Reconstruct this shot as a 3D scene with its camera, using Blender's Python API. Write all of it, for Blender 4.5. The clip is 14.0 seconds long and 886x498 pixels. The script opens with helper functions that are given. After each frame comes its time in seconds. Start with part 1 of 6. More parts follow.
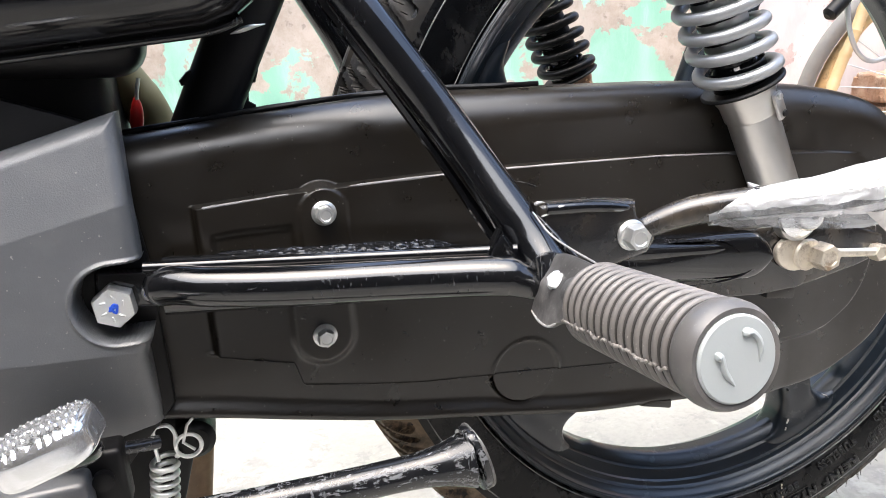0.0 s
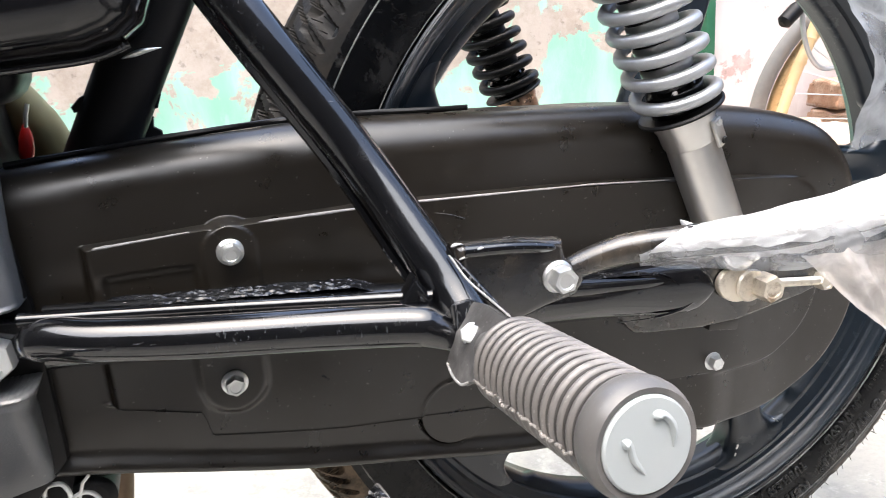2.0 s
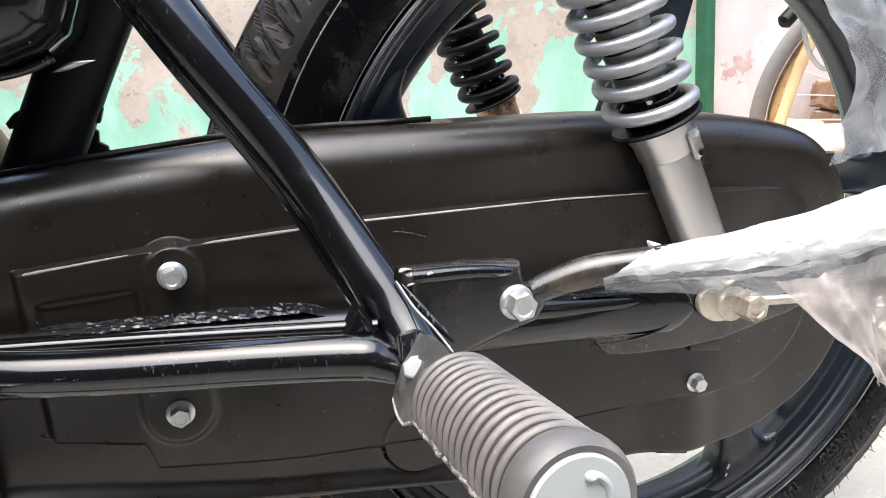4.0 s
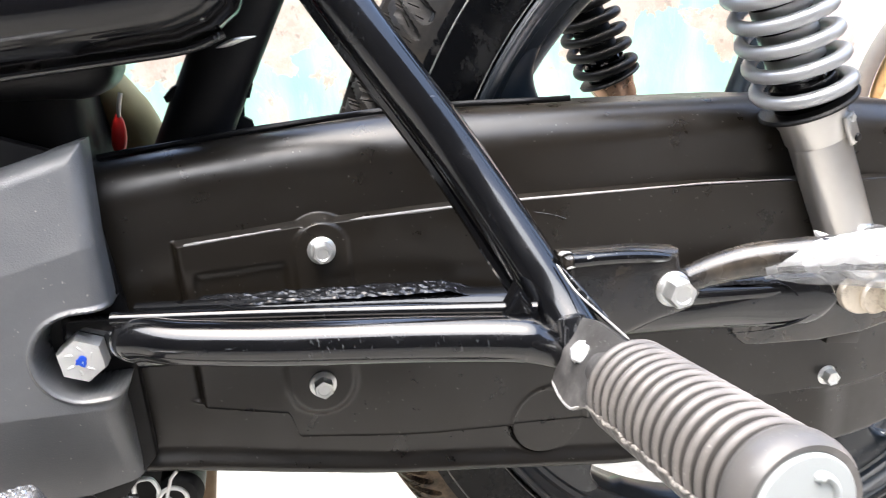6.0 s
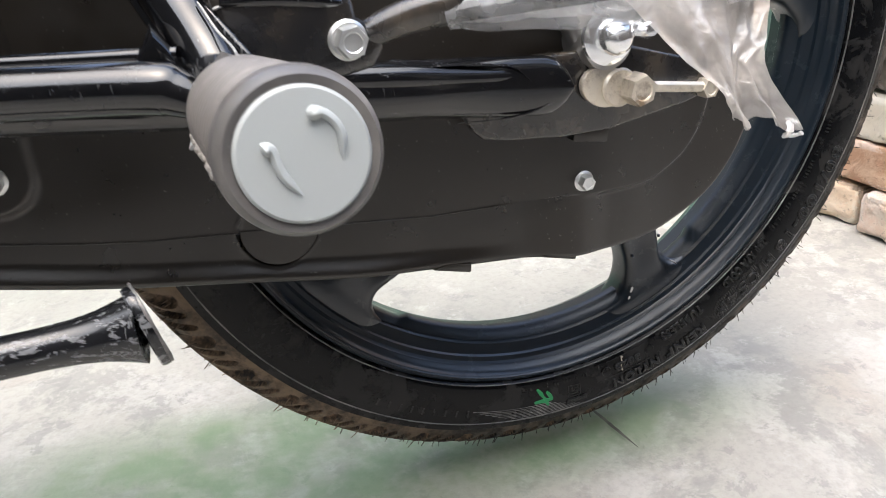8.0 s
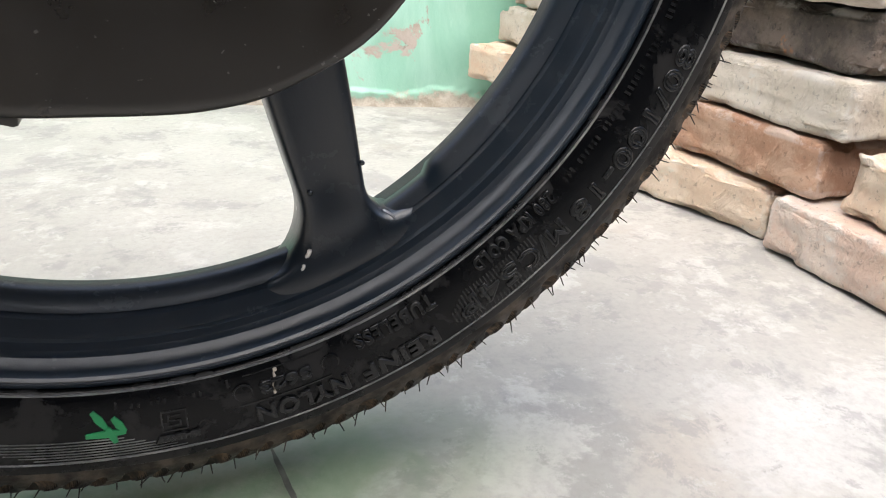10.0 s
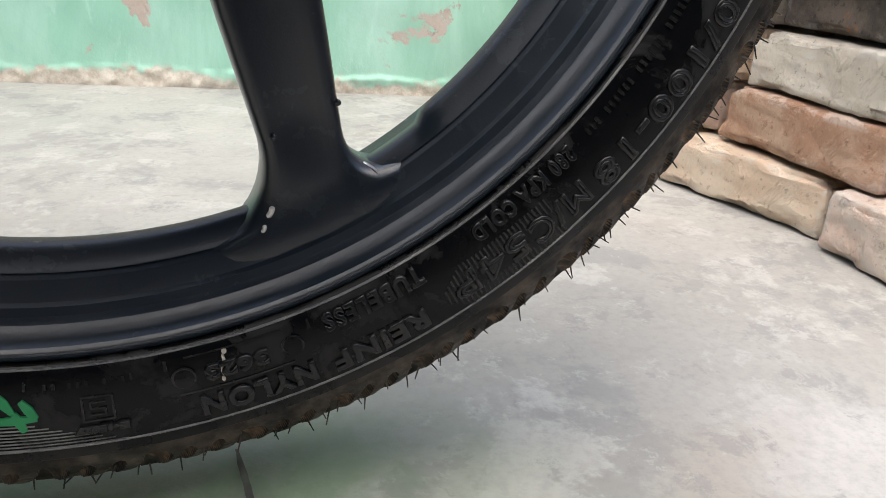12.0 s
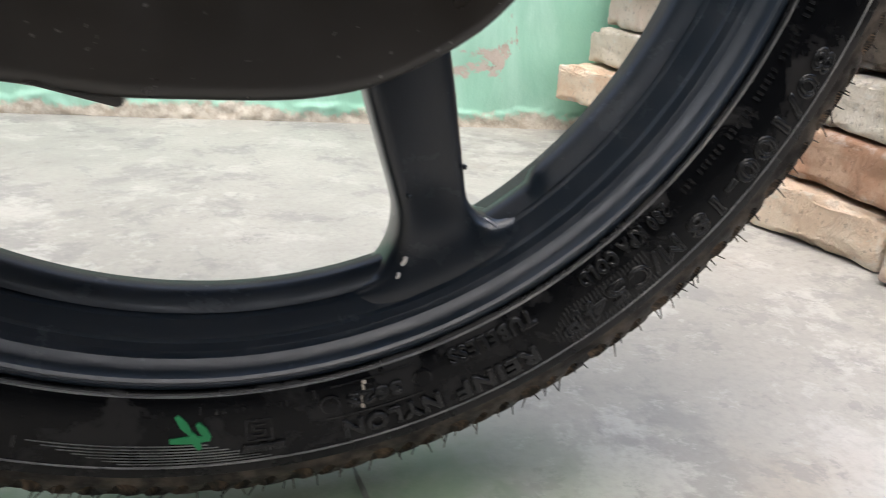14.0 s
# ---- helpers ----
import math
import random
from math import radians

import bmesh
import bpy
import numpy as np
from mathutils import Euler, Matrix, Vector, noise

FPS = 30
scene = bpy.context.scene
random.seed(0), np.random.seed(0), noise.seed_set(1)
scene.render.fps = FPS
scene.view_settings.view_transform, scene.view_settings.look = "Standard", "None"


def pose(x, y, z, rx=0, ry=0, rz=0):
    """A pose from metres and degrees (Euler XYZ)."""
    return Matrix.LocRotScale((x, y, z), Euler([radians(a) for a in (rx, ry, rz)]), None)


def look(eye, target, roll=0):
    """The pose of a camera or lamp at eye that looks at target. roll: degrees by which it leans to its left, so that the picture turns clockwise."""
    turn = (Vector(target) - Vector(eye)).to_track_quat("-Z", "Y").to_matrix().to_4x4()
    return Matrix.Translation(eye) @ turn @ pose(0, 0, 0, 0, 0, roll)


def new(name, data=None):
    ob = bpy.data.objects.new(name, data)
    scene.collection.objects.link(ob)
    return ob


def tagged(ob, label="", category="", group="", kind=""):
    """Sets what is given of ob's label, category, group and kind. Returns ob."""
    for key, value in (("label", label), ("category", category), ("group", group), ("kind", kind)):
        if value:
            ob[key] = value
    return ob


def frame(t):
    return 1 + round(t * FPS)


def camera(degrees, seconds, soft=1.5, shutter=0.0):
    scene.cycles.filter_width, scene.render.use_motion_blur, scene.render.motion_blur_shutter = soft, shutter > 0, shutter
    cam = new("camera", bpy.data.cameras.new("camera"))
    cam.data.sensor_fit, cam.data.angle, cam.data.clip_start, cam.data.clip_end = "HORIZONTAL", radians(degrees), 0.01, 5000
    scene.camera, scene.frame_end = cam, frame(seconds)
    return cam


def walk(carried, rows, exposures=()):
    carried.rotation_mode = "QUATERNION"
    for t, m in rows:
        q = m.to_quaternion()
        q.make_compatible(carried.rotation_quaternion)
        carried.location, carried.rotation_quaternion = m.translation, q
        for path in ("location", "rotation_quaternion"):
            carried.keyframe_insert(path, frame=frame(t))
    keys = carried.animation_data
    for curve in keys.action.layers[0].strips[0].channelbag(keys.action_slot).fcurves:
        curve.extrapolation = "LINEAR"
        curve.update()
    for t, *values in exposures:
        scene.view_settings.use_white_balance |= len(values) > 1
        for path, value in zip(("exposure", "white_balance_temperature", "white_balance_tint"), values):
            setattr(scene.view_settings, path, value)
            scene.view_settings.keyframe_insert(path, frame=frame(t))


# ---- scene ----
cam = camera(61.24, 14.0, soft=0.7, shutter=0.2)
PATH = [
    (0, (-0.3617, -0.5007, 0.4769), (-0.0981, 0.4257, 0.2080), -4.53),
    (0.5, (-0.3623, -0.5006, 0.4839), (-0.1011, 0.4283, 0.2215), -5.08),
    (1, (-0.3562, -0.4928, 0.4811), (-0.1060, 0.4374, 0.2124), -5.15),
    (1.5, (-0.3465, -0.4863, 0.4839), (-0.0709, 0.4363, 0.2143), -4.30),
    (2, (-0.3259, -0.4782, 0.4874), (-0.0254, 0.4354, 0.2137), -4.28),
    (2.2, (-0.3178, -0.4738, 0.4877), (0.0019, 0.4336, 0.2147), -4.18),
    (4.3, (-0.2938, -0.4594, 0.4898), (-0.0221, 0.4641, 0.2189), -5.11),
    (4.5, (-0.3061, -0.4514, 0.4937), (-0.0655, 0.4804, 0.2216), -5.70),
    (5, (-0.3358, -0.4393, 0.4965), (-0.1339, 0.4992, 0.2167), -5.25),
    (5.5, (-0.3478, -0.4349, 0.4991), (-0.1635, 0.5078, 0.2210), -5.04),
    (6, (-0.3326, -0.4504, 0.4948), (-0.1228, 0.4806, 0.1961), -4.42),
    (6.5, (-0.3037, -0.4742, 0.4841), (-0.0414, 0.4326, 0.1540), -4.27),
    (7, (-0.2839, -0.4865, 0.4686), (0.0102, 0.3968, 0.1036), -4.75),
    (7.5, (-0.2708, -0.4793, 0.4533), (0.0345, 0.3961, 0.0783), -4.19),
    (8, (-0.2434, -0.4706, 0.4182), (0.0614, 0.3905, 0.0112), -3.98),
    (8.5, (-0.1911, -0.4493, 0.3736), (0.1097, 0.4158, -0.0278), -3.31),
    (9, (-0.0975, -0.4070, 0.3228), (0.2546, 0.4289, -0.0982), -1.53),
    (9.2, (-0.0673, -0.3913, 0.2942), (0.3126, 0.4373, -0.1170), 0.89),
    (11.3, (0.0443, -0.2823, 0.2511), (0.3561, 0.5980, -0.1067), 5.87),
    (11.5, (0.0442, -0.2844, 0.2399), (0.3539, 0.5916, -0.1297), 4.91),
    (12, (0.0472, -0.2904, 0.2334), (0.3540, 0.5823, -0.1465), 4.08),
    (12.5, (0.0464, -0.2908, 0.2318), (0.3557, 0.5790, -0.1526), 5.08),
    (13, (0.0693, -0.3045, 0.2390), (0.4117, 0.5528, -0.1454), 6.95),
    (13.5, (0.0576, -0.3078, 0.2452), (0.3881, 0.5564, -0.1343), 6.83),
    (14, (0.0051, -0.3125, 0.2572), (0.2656, 0.5836, -0.1023), 3.29),
]
EXPOSURES = [(0.0, 2.2), (2.0, 2.3), (4.3, 2.12), (4.7, 2.32), (5.2, 2.58), (5.8, 2.68), (6.5, 2.45), (7.2, 2.10), (8.5, 1.85), (9.2, 1.88), (11.5, 1.50), (14.0, 1.50)]
walk(cam, [(t, look(eye, target, roll)) for t, eye, target, roll in PATH], EXPOSURES)

# ---- light ----
SUN_UP, SUN_TURN = 74.0, 215.0
world = bpy.data.worlds.new("world")
scene.world = world
world.use_nodes = True
wn = world.node_tree
sky = wn.nodes.new("ShaderNodeTexSky")
sky.sky_type, sky.sun_disc = "NISHITA", False
sky.sun_elevation, sky.sun_rotation = radians(SUN_UP), radians(SUN_TURN)
sky.air_density, sky.dust_density = 1.0, 3.5
wn.links.new(sky.outputs[0], wn.nodes["Background"].inputs[0])
wn.nodes["Background"].inputs[1].default_value = 0.15
sun = new("sun", bpy.data.lights.new("sun", "SUN"))
sun.data.energy, sun.data.angle, sun.data.color = 1.1, radians(80), (0.97, 0.965, 0.90)
a_up, a_turn = radians(SUN_UP), radians(SUN_TURN)
sun_dir = Vector((math.sin(a_turn) * math.cos(a_up), math.cos(a_turn) * math.cos(a_up), math.sin(a_up)))
sun.matrix_world = look(sun_dir * 5, (0, 0, 0))


# ---- materials ----
class Mat:
    """Small builder for node materials in object coordinates."""

    def __init__(self, name, rough=0.5, metal=0.0, color=(0.5, 0.5, 0.5), **extra):
        self.m = bpy.data.materials.new(name)
        self.m.use_nodes = True
        self.n, self.l = self.m.node_tree.nodes, self.m.node_tree.links
        self.b = self.n["Principled BSDF"]
        self.set("Base Color", (*color, 1)), self.set("Roughness", rough), self.set("Metallic", metal)
        for key, value in extra.items():
            self.set(key.replace("_", " ").title().replace("Ior", "IOR"), value)
        self.coord = self.n.new("ShaderNodeTexCoord").outputs["Object"]

    def set(self, key, value):
        if hasattr(value, "is_linked"):
            self.l.new(value, self.b.inputs[key])
        else:
            self.b.inputs[key].default_value = value

    def noise(self, scale, detail=4.0, rough=0.6, distort=0.0, stretch=None, out="Fac"):
        t = self.n.new("ShaderNodeTexNoise")
        t.inputs["Scale"].default_value, t.inputs["Detail"].default_value = scale, detail
        t.inputs["Roughness"].default_value, t.inputs["Distortion"].default_value = rough, distort
        self.l.new(self.moved(stretch) if stretch else self.coord, t.inputs["Vector"])
        return t.outputs[out]

    def moved(self, scale=(1, 1, 1), place=(0, 0, 0), turn=(0, 0, 0)):
        p = self.n.new("ShaderNodeMapping")
        p.inputs["Scale"].default_value, p.inputs["Location"].default_value, p.inputs["Rotation"].default_value = scale, place, turn
        self.l.new(self.coord, p.inputs["Vector"])
        return p.outputs[0]

    def ramp(self, fac, lo, hi, a=0.0, b=1.0):
        r = self.n.new("ShaderNodeMapRange")
        r.interpolation_type = "SMOOTHSTEP"
        for i, v in enumerate((lo, hi, a, b)):
            r.inputs[1 + i].default_value = v
        self.l.new(fac, r.inputs[0])
        return r.outputs[0]

    def mix(self, fac, a, b):
        x = self.n.new("ShaderNodeMix")
        x.data_type = "RGBA"
        for i, v in ((0, fac), (6, a), (7, b)):
            if hasattr(v, "is_linked"):
                self.l.new(v, x.inputs[i])
            else:
                x.inputs[i].default_value = (*v, 1) if i else v
        return x.outputs[2]

    def math(self, op, a, b=0.0):
        x = self.n.new("ShaderNodeMath")
        x.operation = op
        for i, v in ((0, a), (1, b)):
            if hasattr(v, "is_linked"):
                self.l.new(v, x.inputs[i])
            else:
                x.inputs[i].default_value = v
        return x.outputs[0]

    def random(self):
        return self.n.new("ShaderNodeObjectInfo").outputs["Random"]

    def bump(self, height, strength=0.3, distance=0.001, chain=None):
        b = self.n.new("ShaderNodeBump")
        b.inputs["Strength"].default_value, b.inputs["Distance"].default_value = strength, distance
        self.l.new(height, b.inputs["Height"])
        if chain is not None:
            self.l.new(chain, b.inputs["Normal"])
        self.l.new(b.outputs[0], self.b.inputs["Normal"])
        return b.outputs[0]


def dusty(name, base, dust, rough, amount=0.35, grain=2500, bump=0.15, metal=0.0, specks=0.0, **extra):
    """A surface with fine grain and a thin uneven film of dust."""
    k = Mat(name, rough, metal, base, **extra)
    d = k.math("MULTIPLY", k.ramp(k.noise(28, 5), 0.42, 0.78), amount)
    speck = k.math("MULTIPLY", k.ramp(k.noise(900, 2), 0.66, 0.74), 0.5 * amount)
    d = k.math("ADD", d, speck)
    c = k.mix(d, base, dust)
    if specks:
        # single pale grains of dust
        c = k.mix(k.ramp(k.noise(430, 2, 0.5), 0.715, 0.745, 0.0, specks), c, (0.34, 0.33, 0.31))
    k.set("Base Color", c)
    k.set("Roughness", k.ramp(k.noise(60, 4), 0.3, 0.75, rough - 0.06, rough + 0.1))
    k.bump(k.noise(grain, 2), bump, 0.0004)
    return k.m


def gloss_black():
    k = Mat("gloss_black_paint", 0.16, 0.0, (0.003, 0.0032, 0.004), coat_weight=1.0, coat_ior=1.5, specular_ior_level=0.25)
    k.set("Coat Roughness", k.ramp(k.noise(35, 6, 0.7), 0.35, 0.7, 0.05, 0.16))
    # rubbed flecks and fine slanting scratches
    wear = k.ramp(k.noise(220, 5, 0.7, stretch=(0.35, 1, 1)), 0.66, 0.73)
    worn = k.ramp(k.noise(9, 4, 0.6), 0.48, 0.62)
    hair = k.math("MULTIPLY", k.ramp(k.noise(620, 3, 0.6, 0.6, stretch=(1.5, 1, 0.35)), 0.63, 0.68), worn)
    wear = k.math("MAXIMUM", k.math("MULTIPLY", wear, 0.35), k.math("MULTIPLY", hair, 0.32))
    k.set("Base Color", k.mix(wear, (0.003, 0.0032, 0.004), (0.27, 0.28, 0.30)))
    k.set("Roughness", k.math("ADD", k.ramp(k.noise(90, 5), 0.35, 0.75, 0.14, 0.30), k.math("MULTIPLY", wear, 0.5)))
    k.set("Coat Weight", k.ramp(wear, 0.0, 0.5, 1.0, 0.3))
    k.bump(k.noise(110, 2), 0.07, 0.0008)
    return k.m


def worn_black(name, level, amount):
    k = Mat(name, 0.3, 0.0, (0.01, 0.011, 0.013), coat_weight=0.3)
    wear = k.ramp(k.noise(260, 6, 0.75, 0.3, stretch=(0.4, 1, 1)), level, level + 0.06)
    hair = k.ramp(k.noise(300, 3, 0.6, 0.5, stretch=(1.8, 1, 0.25)), 0.60, 0.66, 0.0, 0.8)
    wear = k.math("MAXIMUM", wear, k.math("MULTIPLY", hair, k.ramp(k.noise(14, 4), 0.40, 0.60)))
    k.set("Base Color", k.mix(k.math("MULTIPLY", wear, amount), (0.007, 0.0075, 0.009), (0.33, 0.34, 0.36)))
    k.set("Roughness", k.ramp(wear, 0, 1, 0.22, 0.5))
    k.bump(wear, -0.2, 0.0005)
    return k.m


def metal(name, color, rough, grain=700, dirt=0.3, dirt_color=(0.12, 0.09, 0.06)):
    k = Mat(name, rough, 1.0, color)
    d = k.math("MULTIPLY", k.ramp(k.noise(70, 5, 0.7), 0.5, 0.72), dirt)
    k.set("Base Color", k.mix(d, color, dirt_color))
    k.set("Roughness", k.ramp(k.noise(120, 4), 0.3, 0.7, rough - 0.08, rough + 0.14))
    k.set("Metallic", k.ramp(d, 0, 0.6, 0.9, 0.4))
    k.bump(k.noise(grain, 3), 0.12, 0.0004)
    return k.m


def cast_alloy():
    k = Mat("clean_cast_alloy", 0.3, 0.9, (0.60, 0.59, 0.57))
    k.set("Base Color", k.mix(k.ramp(k.noise(22, 4), 0.45, 0.75, 0, 0.3), (0.60, 0.59, 0.57), (0.44, 0.42, 0.39)))
    k.set("Roughness", k.ramp(k.noise(12, 3), 0.3, 0.7, 0.27, 0.34))
    k.bump(k.noise(1600, 2), 0.05, 0.0003)
    return k.m


def rubber_tyre():
    k = Mat("tyre_rubber", 0.5, 0.0, (0.0034, 0.0037, 0.0042), specular_ior_level=0.20)
    # ragged dull patches where dust has dried on the glossy new rubber
    d = k.ramp(k.noise(32, 7, 0.68, 0.4), 0.50, 0.58)
    k.set("Base Color", k.mix(k.math("MULTIPLY", d, 0.48), (0.0020, 0.0023, 0.0029), (0.030, 0.029, 0.028)))
    k.set("Roughness", k.math("ADD", k.ramp(k.noise(50, 4), 0.3, 0.7, 0.18, 0.30), k.math("MULTIPLY", d, 0.24)))
    k.bump(k.noise(1500, 2), 0.08, 0.0004)
    return k.m


def scoop_rubber():
    k = Mat("brown_dusted_groove_rubber", 0.75, 0.0, (0.1, 0.06, 0.03))
    sep = k.n.new("ShaderNodeSeparateXYZ")
    k.l.new(k.coord, sep.inputs[0])
    # brown dust in the lower grooves; shade over the upper ones is painted dark
    dust = k.math("MULTIPLY", k.ramp(sep.outputs[2], 0.26, 0.36, 1.0, 0.0), k.ramp(k.noise(110, 4), 0.30, 0.62))
    k.set("Base Color", k.mix(dust, (0.010, 0.009, 0.008), k.mix(k.ramp(k.noise(240, 4), 0.35, 0.65), (0.07, 0.045, 0.028), (0.21, 0.14, 0.085))))
    k.bump(k.noise(900, 3), 0.3, 0.0006)
    return k.m


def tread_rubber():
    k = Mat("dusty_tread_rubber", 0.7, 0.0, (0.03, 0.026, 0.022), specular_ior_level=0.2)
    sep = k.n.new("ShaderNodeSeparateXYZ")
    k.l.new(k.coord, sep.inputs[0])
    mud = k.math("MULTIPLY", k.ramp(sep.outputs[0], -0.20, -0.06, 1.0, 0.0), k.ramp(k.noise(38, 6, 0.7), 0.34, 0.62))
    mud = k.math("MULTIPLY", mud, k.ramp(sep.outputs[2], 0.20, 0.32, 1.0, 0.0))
    # dust thins with height, painting the shaded upper tread darker
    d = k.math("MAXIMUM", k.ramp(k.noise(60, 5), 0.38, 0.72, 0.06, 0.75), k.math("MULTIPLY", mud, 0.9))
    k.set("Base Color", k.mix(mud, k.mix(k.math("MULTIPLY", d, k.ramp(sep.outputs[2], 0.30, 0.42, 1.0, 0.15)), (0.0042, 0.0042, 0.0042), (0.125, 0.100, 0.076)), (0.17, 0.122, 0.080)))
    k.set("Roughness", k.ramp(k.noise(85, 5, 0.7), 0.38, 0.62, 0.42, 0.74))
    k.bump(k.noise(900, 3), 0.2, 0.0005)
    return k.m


def rim_paint():
    k = Mat("satin_black_rim_paint", 0.3, 0.0, (0.0036, 0.0086, 0.0148), coat_weight=0.45, specular_ior_level=0.5)
    k.set("Coat Roughness", k.ramp(k.noise(40, 5, 0.7), 0.35, 0.7, 0.14, 0.30))
    k.set("Roughness", k.ramp(k.noise(45, 5), 0.3, 0.75, 0.28, 0.42))
    scuff = k.ramp(k.noise(170, 5, 0.75, 0.5), 0.71, 0.76, 0.0, 0.3)
    k.set("Base Color", k.mix(scuff, (0.0036, 0.0086, 0.0148), (0.2, 0.2, 0.22)))
    k.bump(k.math("ADD", k.noise(1100, 3), k.noise(260, 3)), 0.16, 0.0005)
    return k.m


def concrete():
    k = Mat("trowelled_concrete", 0.6)
    big, mid, fine = k.noise(2.2, 6, 0.62), k.noise(6.5, 10, 0.68, 0.25), k.noise(70, 6, 0.7)
    c = k.mix(k.ramp(big, 0.35, 0.65), (0.284, 0.275, 0.251), (0.370, 0.358, 0.327))
    # flat trowel patches with broken edges: damp grey, bleached, and rust-tinged
    c = k.mix(k.ramp(mid, 0.525, 0.585, 0, 0.48), c, (0.194, 0.194, 0.189))
    c = k.mix(k.ramp(k.noise(7.5, 11, 0.70, 0.2), 0.530, 0.590, 0, 0.60), c, (0.440, 0.430, 0.402))
    c = k.mix(k.ramp(k.noise(4.2, 9, 0.66, 0.3), 0.585, 0.630, 0, 0.45), c, (0.455, 0.446, 0.422))
    c = k.mix(k.ramp(k.noise(5, 5, 0.6), 0.58, 0.72, 0, 0.30), c, (0.297, 0.241, 0.191))
    c = k.mix(k.ramp(k.noise(21, 10, 0.74, 0.3), 0.565, 0.60, 0, 0.55), c, (0.215, 0.212, 0.203))
    c = k.mix(k.ramp(k.noise(34, 9, 0.78, 0.2), 0.575, 0.61, 0, 0.50), c, (0.410, 0.402, 0.378))
    c = k.mix(k.ramp(fine, 0.62, 0.72, 0, 0.35), c, (0.146, 0.148, 0.144))
    c = k.mix(k.ramp(k.noise(130, 4, 0.75), 0.40, 0.7, 0, 0.28), c, (0.185, 0.183, 0.176))
    # green streak under the tyre: its shadow and the wall's reflection, painted in
    at = k.moved((0.42, 0.11, 1.0), (-0.14, 0.055, 0.0), (0, 0, radians(-13)))
    at.node.vector_type = "TEXTURE"
    g = k.n.new("ShaderNodeTexGradient")
    g.gradient_type = "SPHERICAL"
    k.l.new(at, g.inputs[0])
    tyre_shade = k.math("MULTIPLY", k.ramp(g.outputs[1], 0.02, 0.5), k.ramp(k.noise(16, 5), 0.3, 0.65, 0.35, 1.0))
    c = k.mix(k.math("MULTIPLY", tyre_shade, 0.8), c, (0.138, 0.219, 0.112))
    k.set("Base Color", c)
    k.set("Roughness", k.ramp(mid, 0.35, 0.7, 0.42, 0.68))
    n = k.bump(fine, 0.25, 0.002)
    k.bump(k.noise(400, 3), 0.2, 0.0006, n)
    return k.m


def peeling(name, paint, paint2, under, under2, level, scale=3.2):
    """Old lime paint that has flaked from the plaster in patches."""
    k = Mat(name, 0.75)
    flake = k.math("ADD", k.noise(scale, 7, 0.62, 0.5), k.math("MULTIPLY", k.noise(scale * 7, 4, 0.6), 0.14))
    # more of the paint has gone higher up the wall
    sep = k.n.new("ShaderNodeSeparateXYZ")
    k.l.new(k.coord, sep.inputs[0])
    flake = k.math("ADD", flake, k.ramp(sep.outputs[2], 0.1, 0.65, -0.16, 0.05))
    mask = k.ramp(flake, level, level + 0.025)
    p = k.mix(k.ramp(k.noise(5, 7, 0.65, 0.4, stretch=(1.6, 1.6, 0.55)), 0.35, 0.68), paint, paint2)
    p = k.mix(k.ramp(k.noise(16, 6, 0.7, 0.3, stretch=(1.5, 1.5, 0.5)), 0.55, 0.70, 0, 0.35), p, tuple(min(0.8, v + 0.12) for v in paint2))
    u = k.mix(k.ramp(k.noise(18, 6, 0.7), 0.35, 0.65), under, under2)
    u = k.mix(k.ramp(k.noise(60, 5), 0.58, 0.7, 0, 0.6), u, (0.22, 0.18, 0.15))
    ragged = k.math("ADD", k.math("MULTIPLY", k.noise(6, 6, 0.6), 0.10), k.math("MULTIPLY", k.noise(48, 5, 0.7), 0.03))
    foot = k.ramp(k.math("ADD", sep.outputs[2], ragged), 0.080, 0.092, 1.0, 0.0)
    crumb = k.mix(k.ramp(k.noise(70, 5, 0.7), 0.38, 0.62), (0.44, 0.38, 0.30), (0.60, 0.55, 0.46))
    u = k.mix(foot, u, crumb)
    mask = k.math("MAXIMUM", mask, foot)
    k.set("Base Color", k.mix(mask, p, u))
    edge = k.bump(mask, -0.6, 0.004)
    k.bump(k.math("ADD", k.noise(30, 5, 0.65), k.math("MULTIPLY", k.noise(300, 3), 0.3)), 0.28, 0.003, edge)
    return k.m


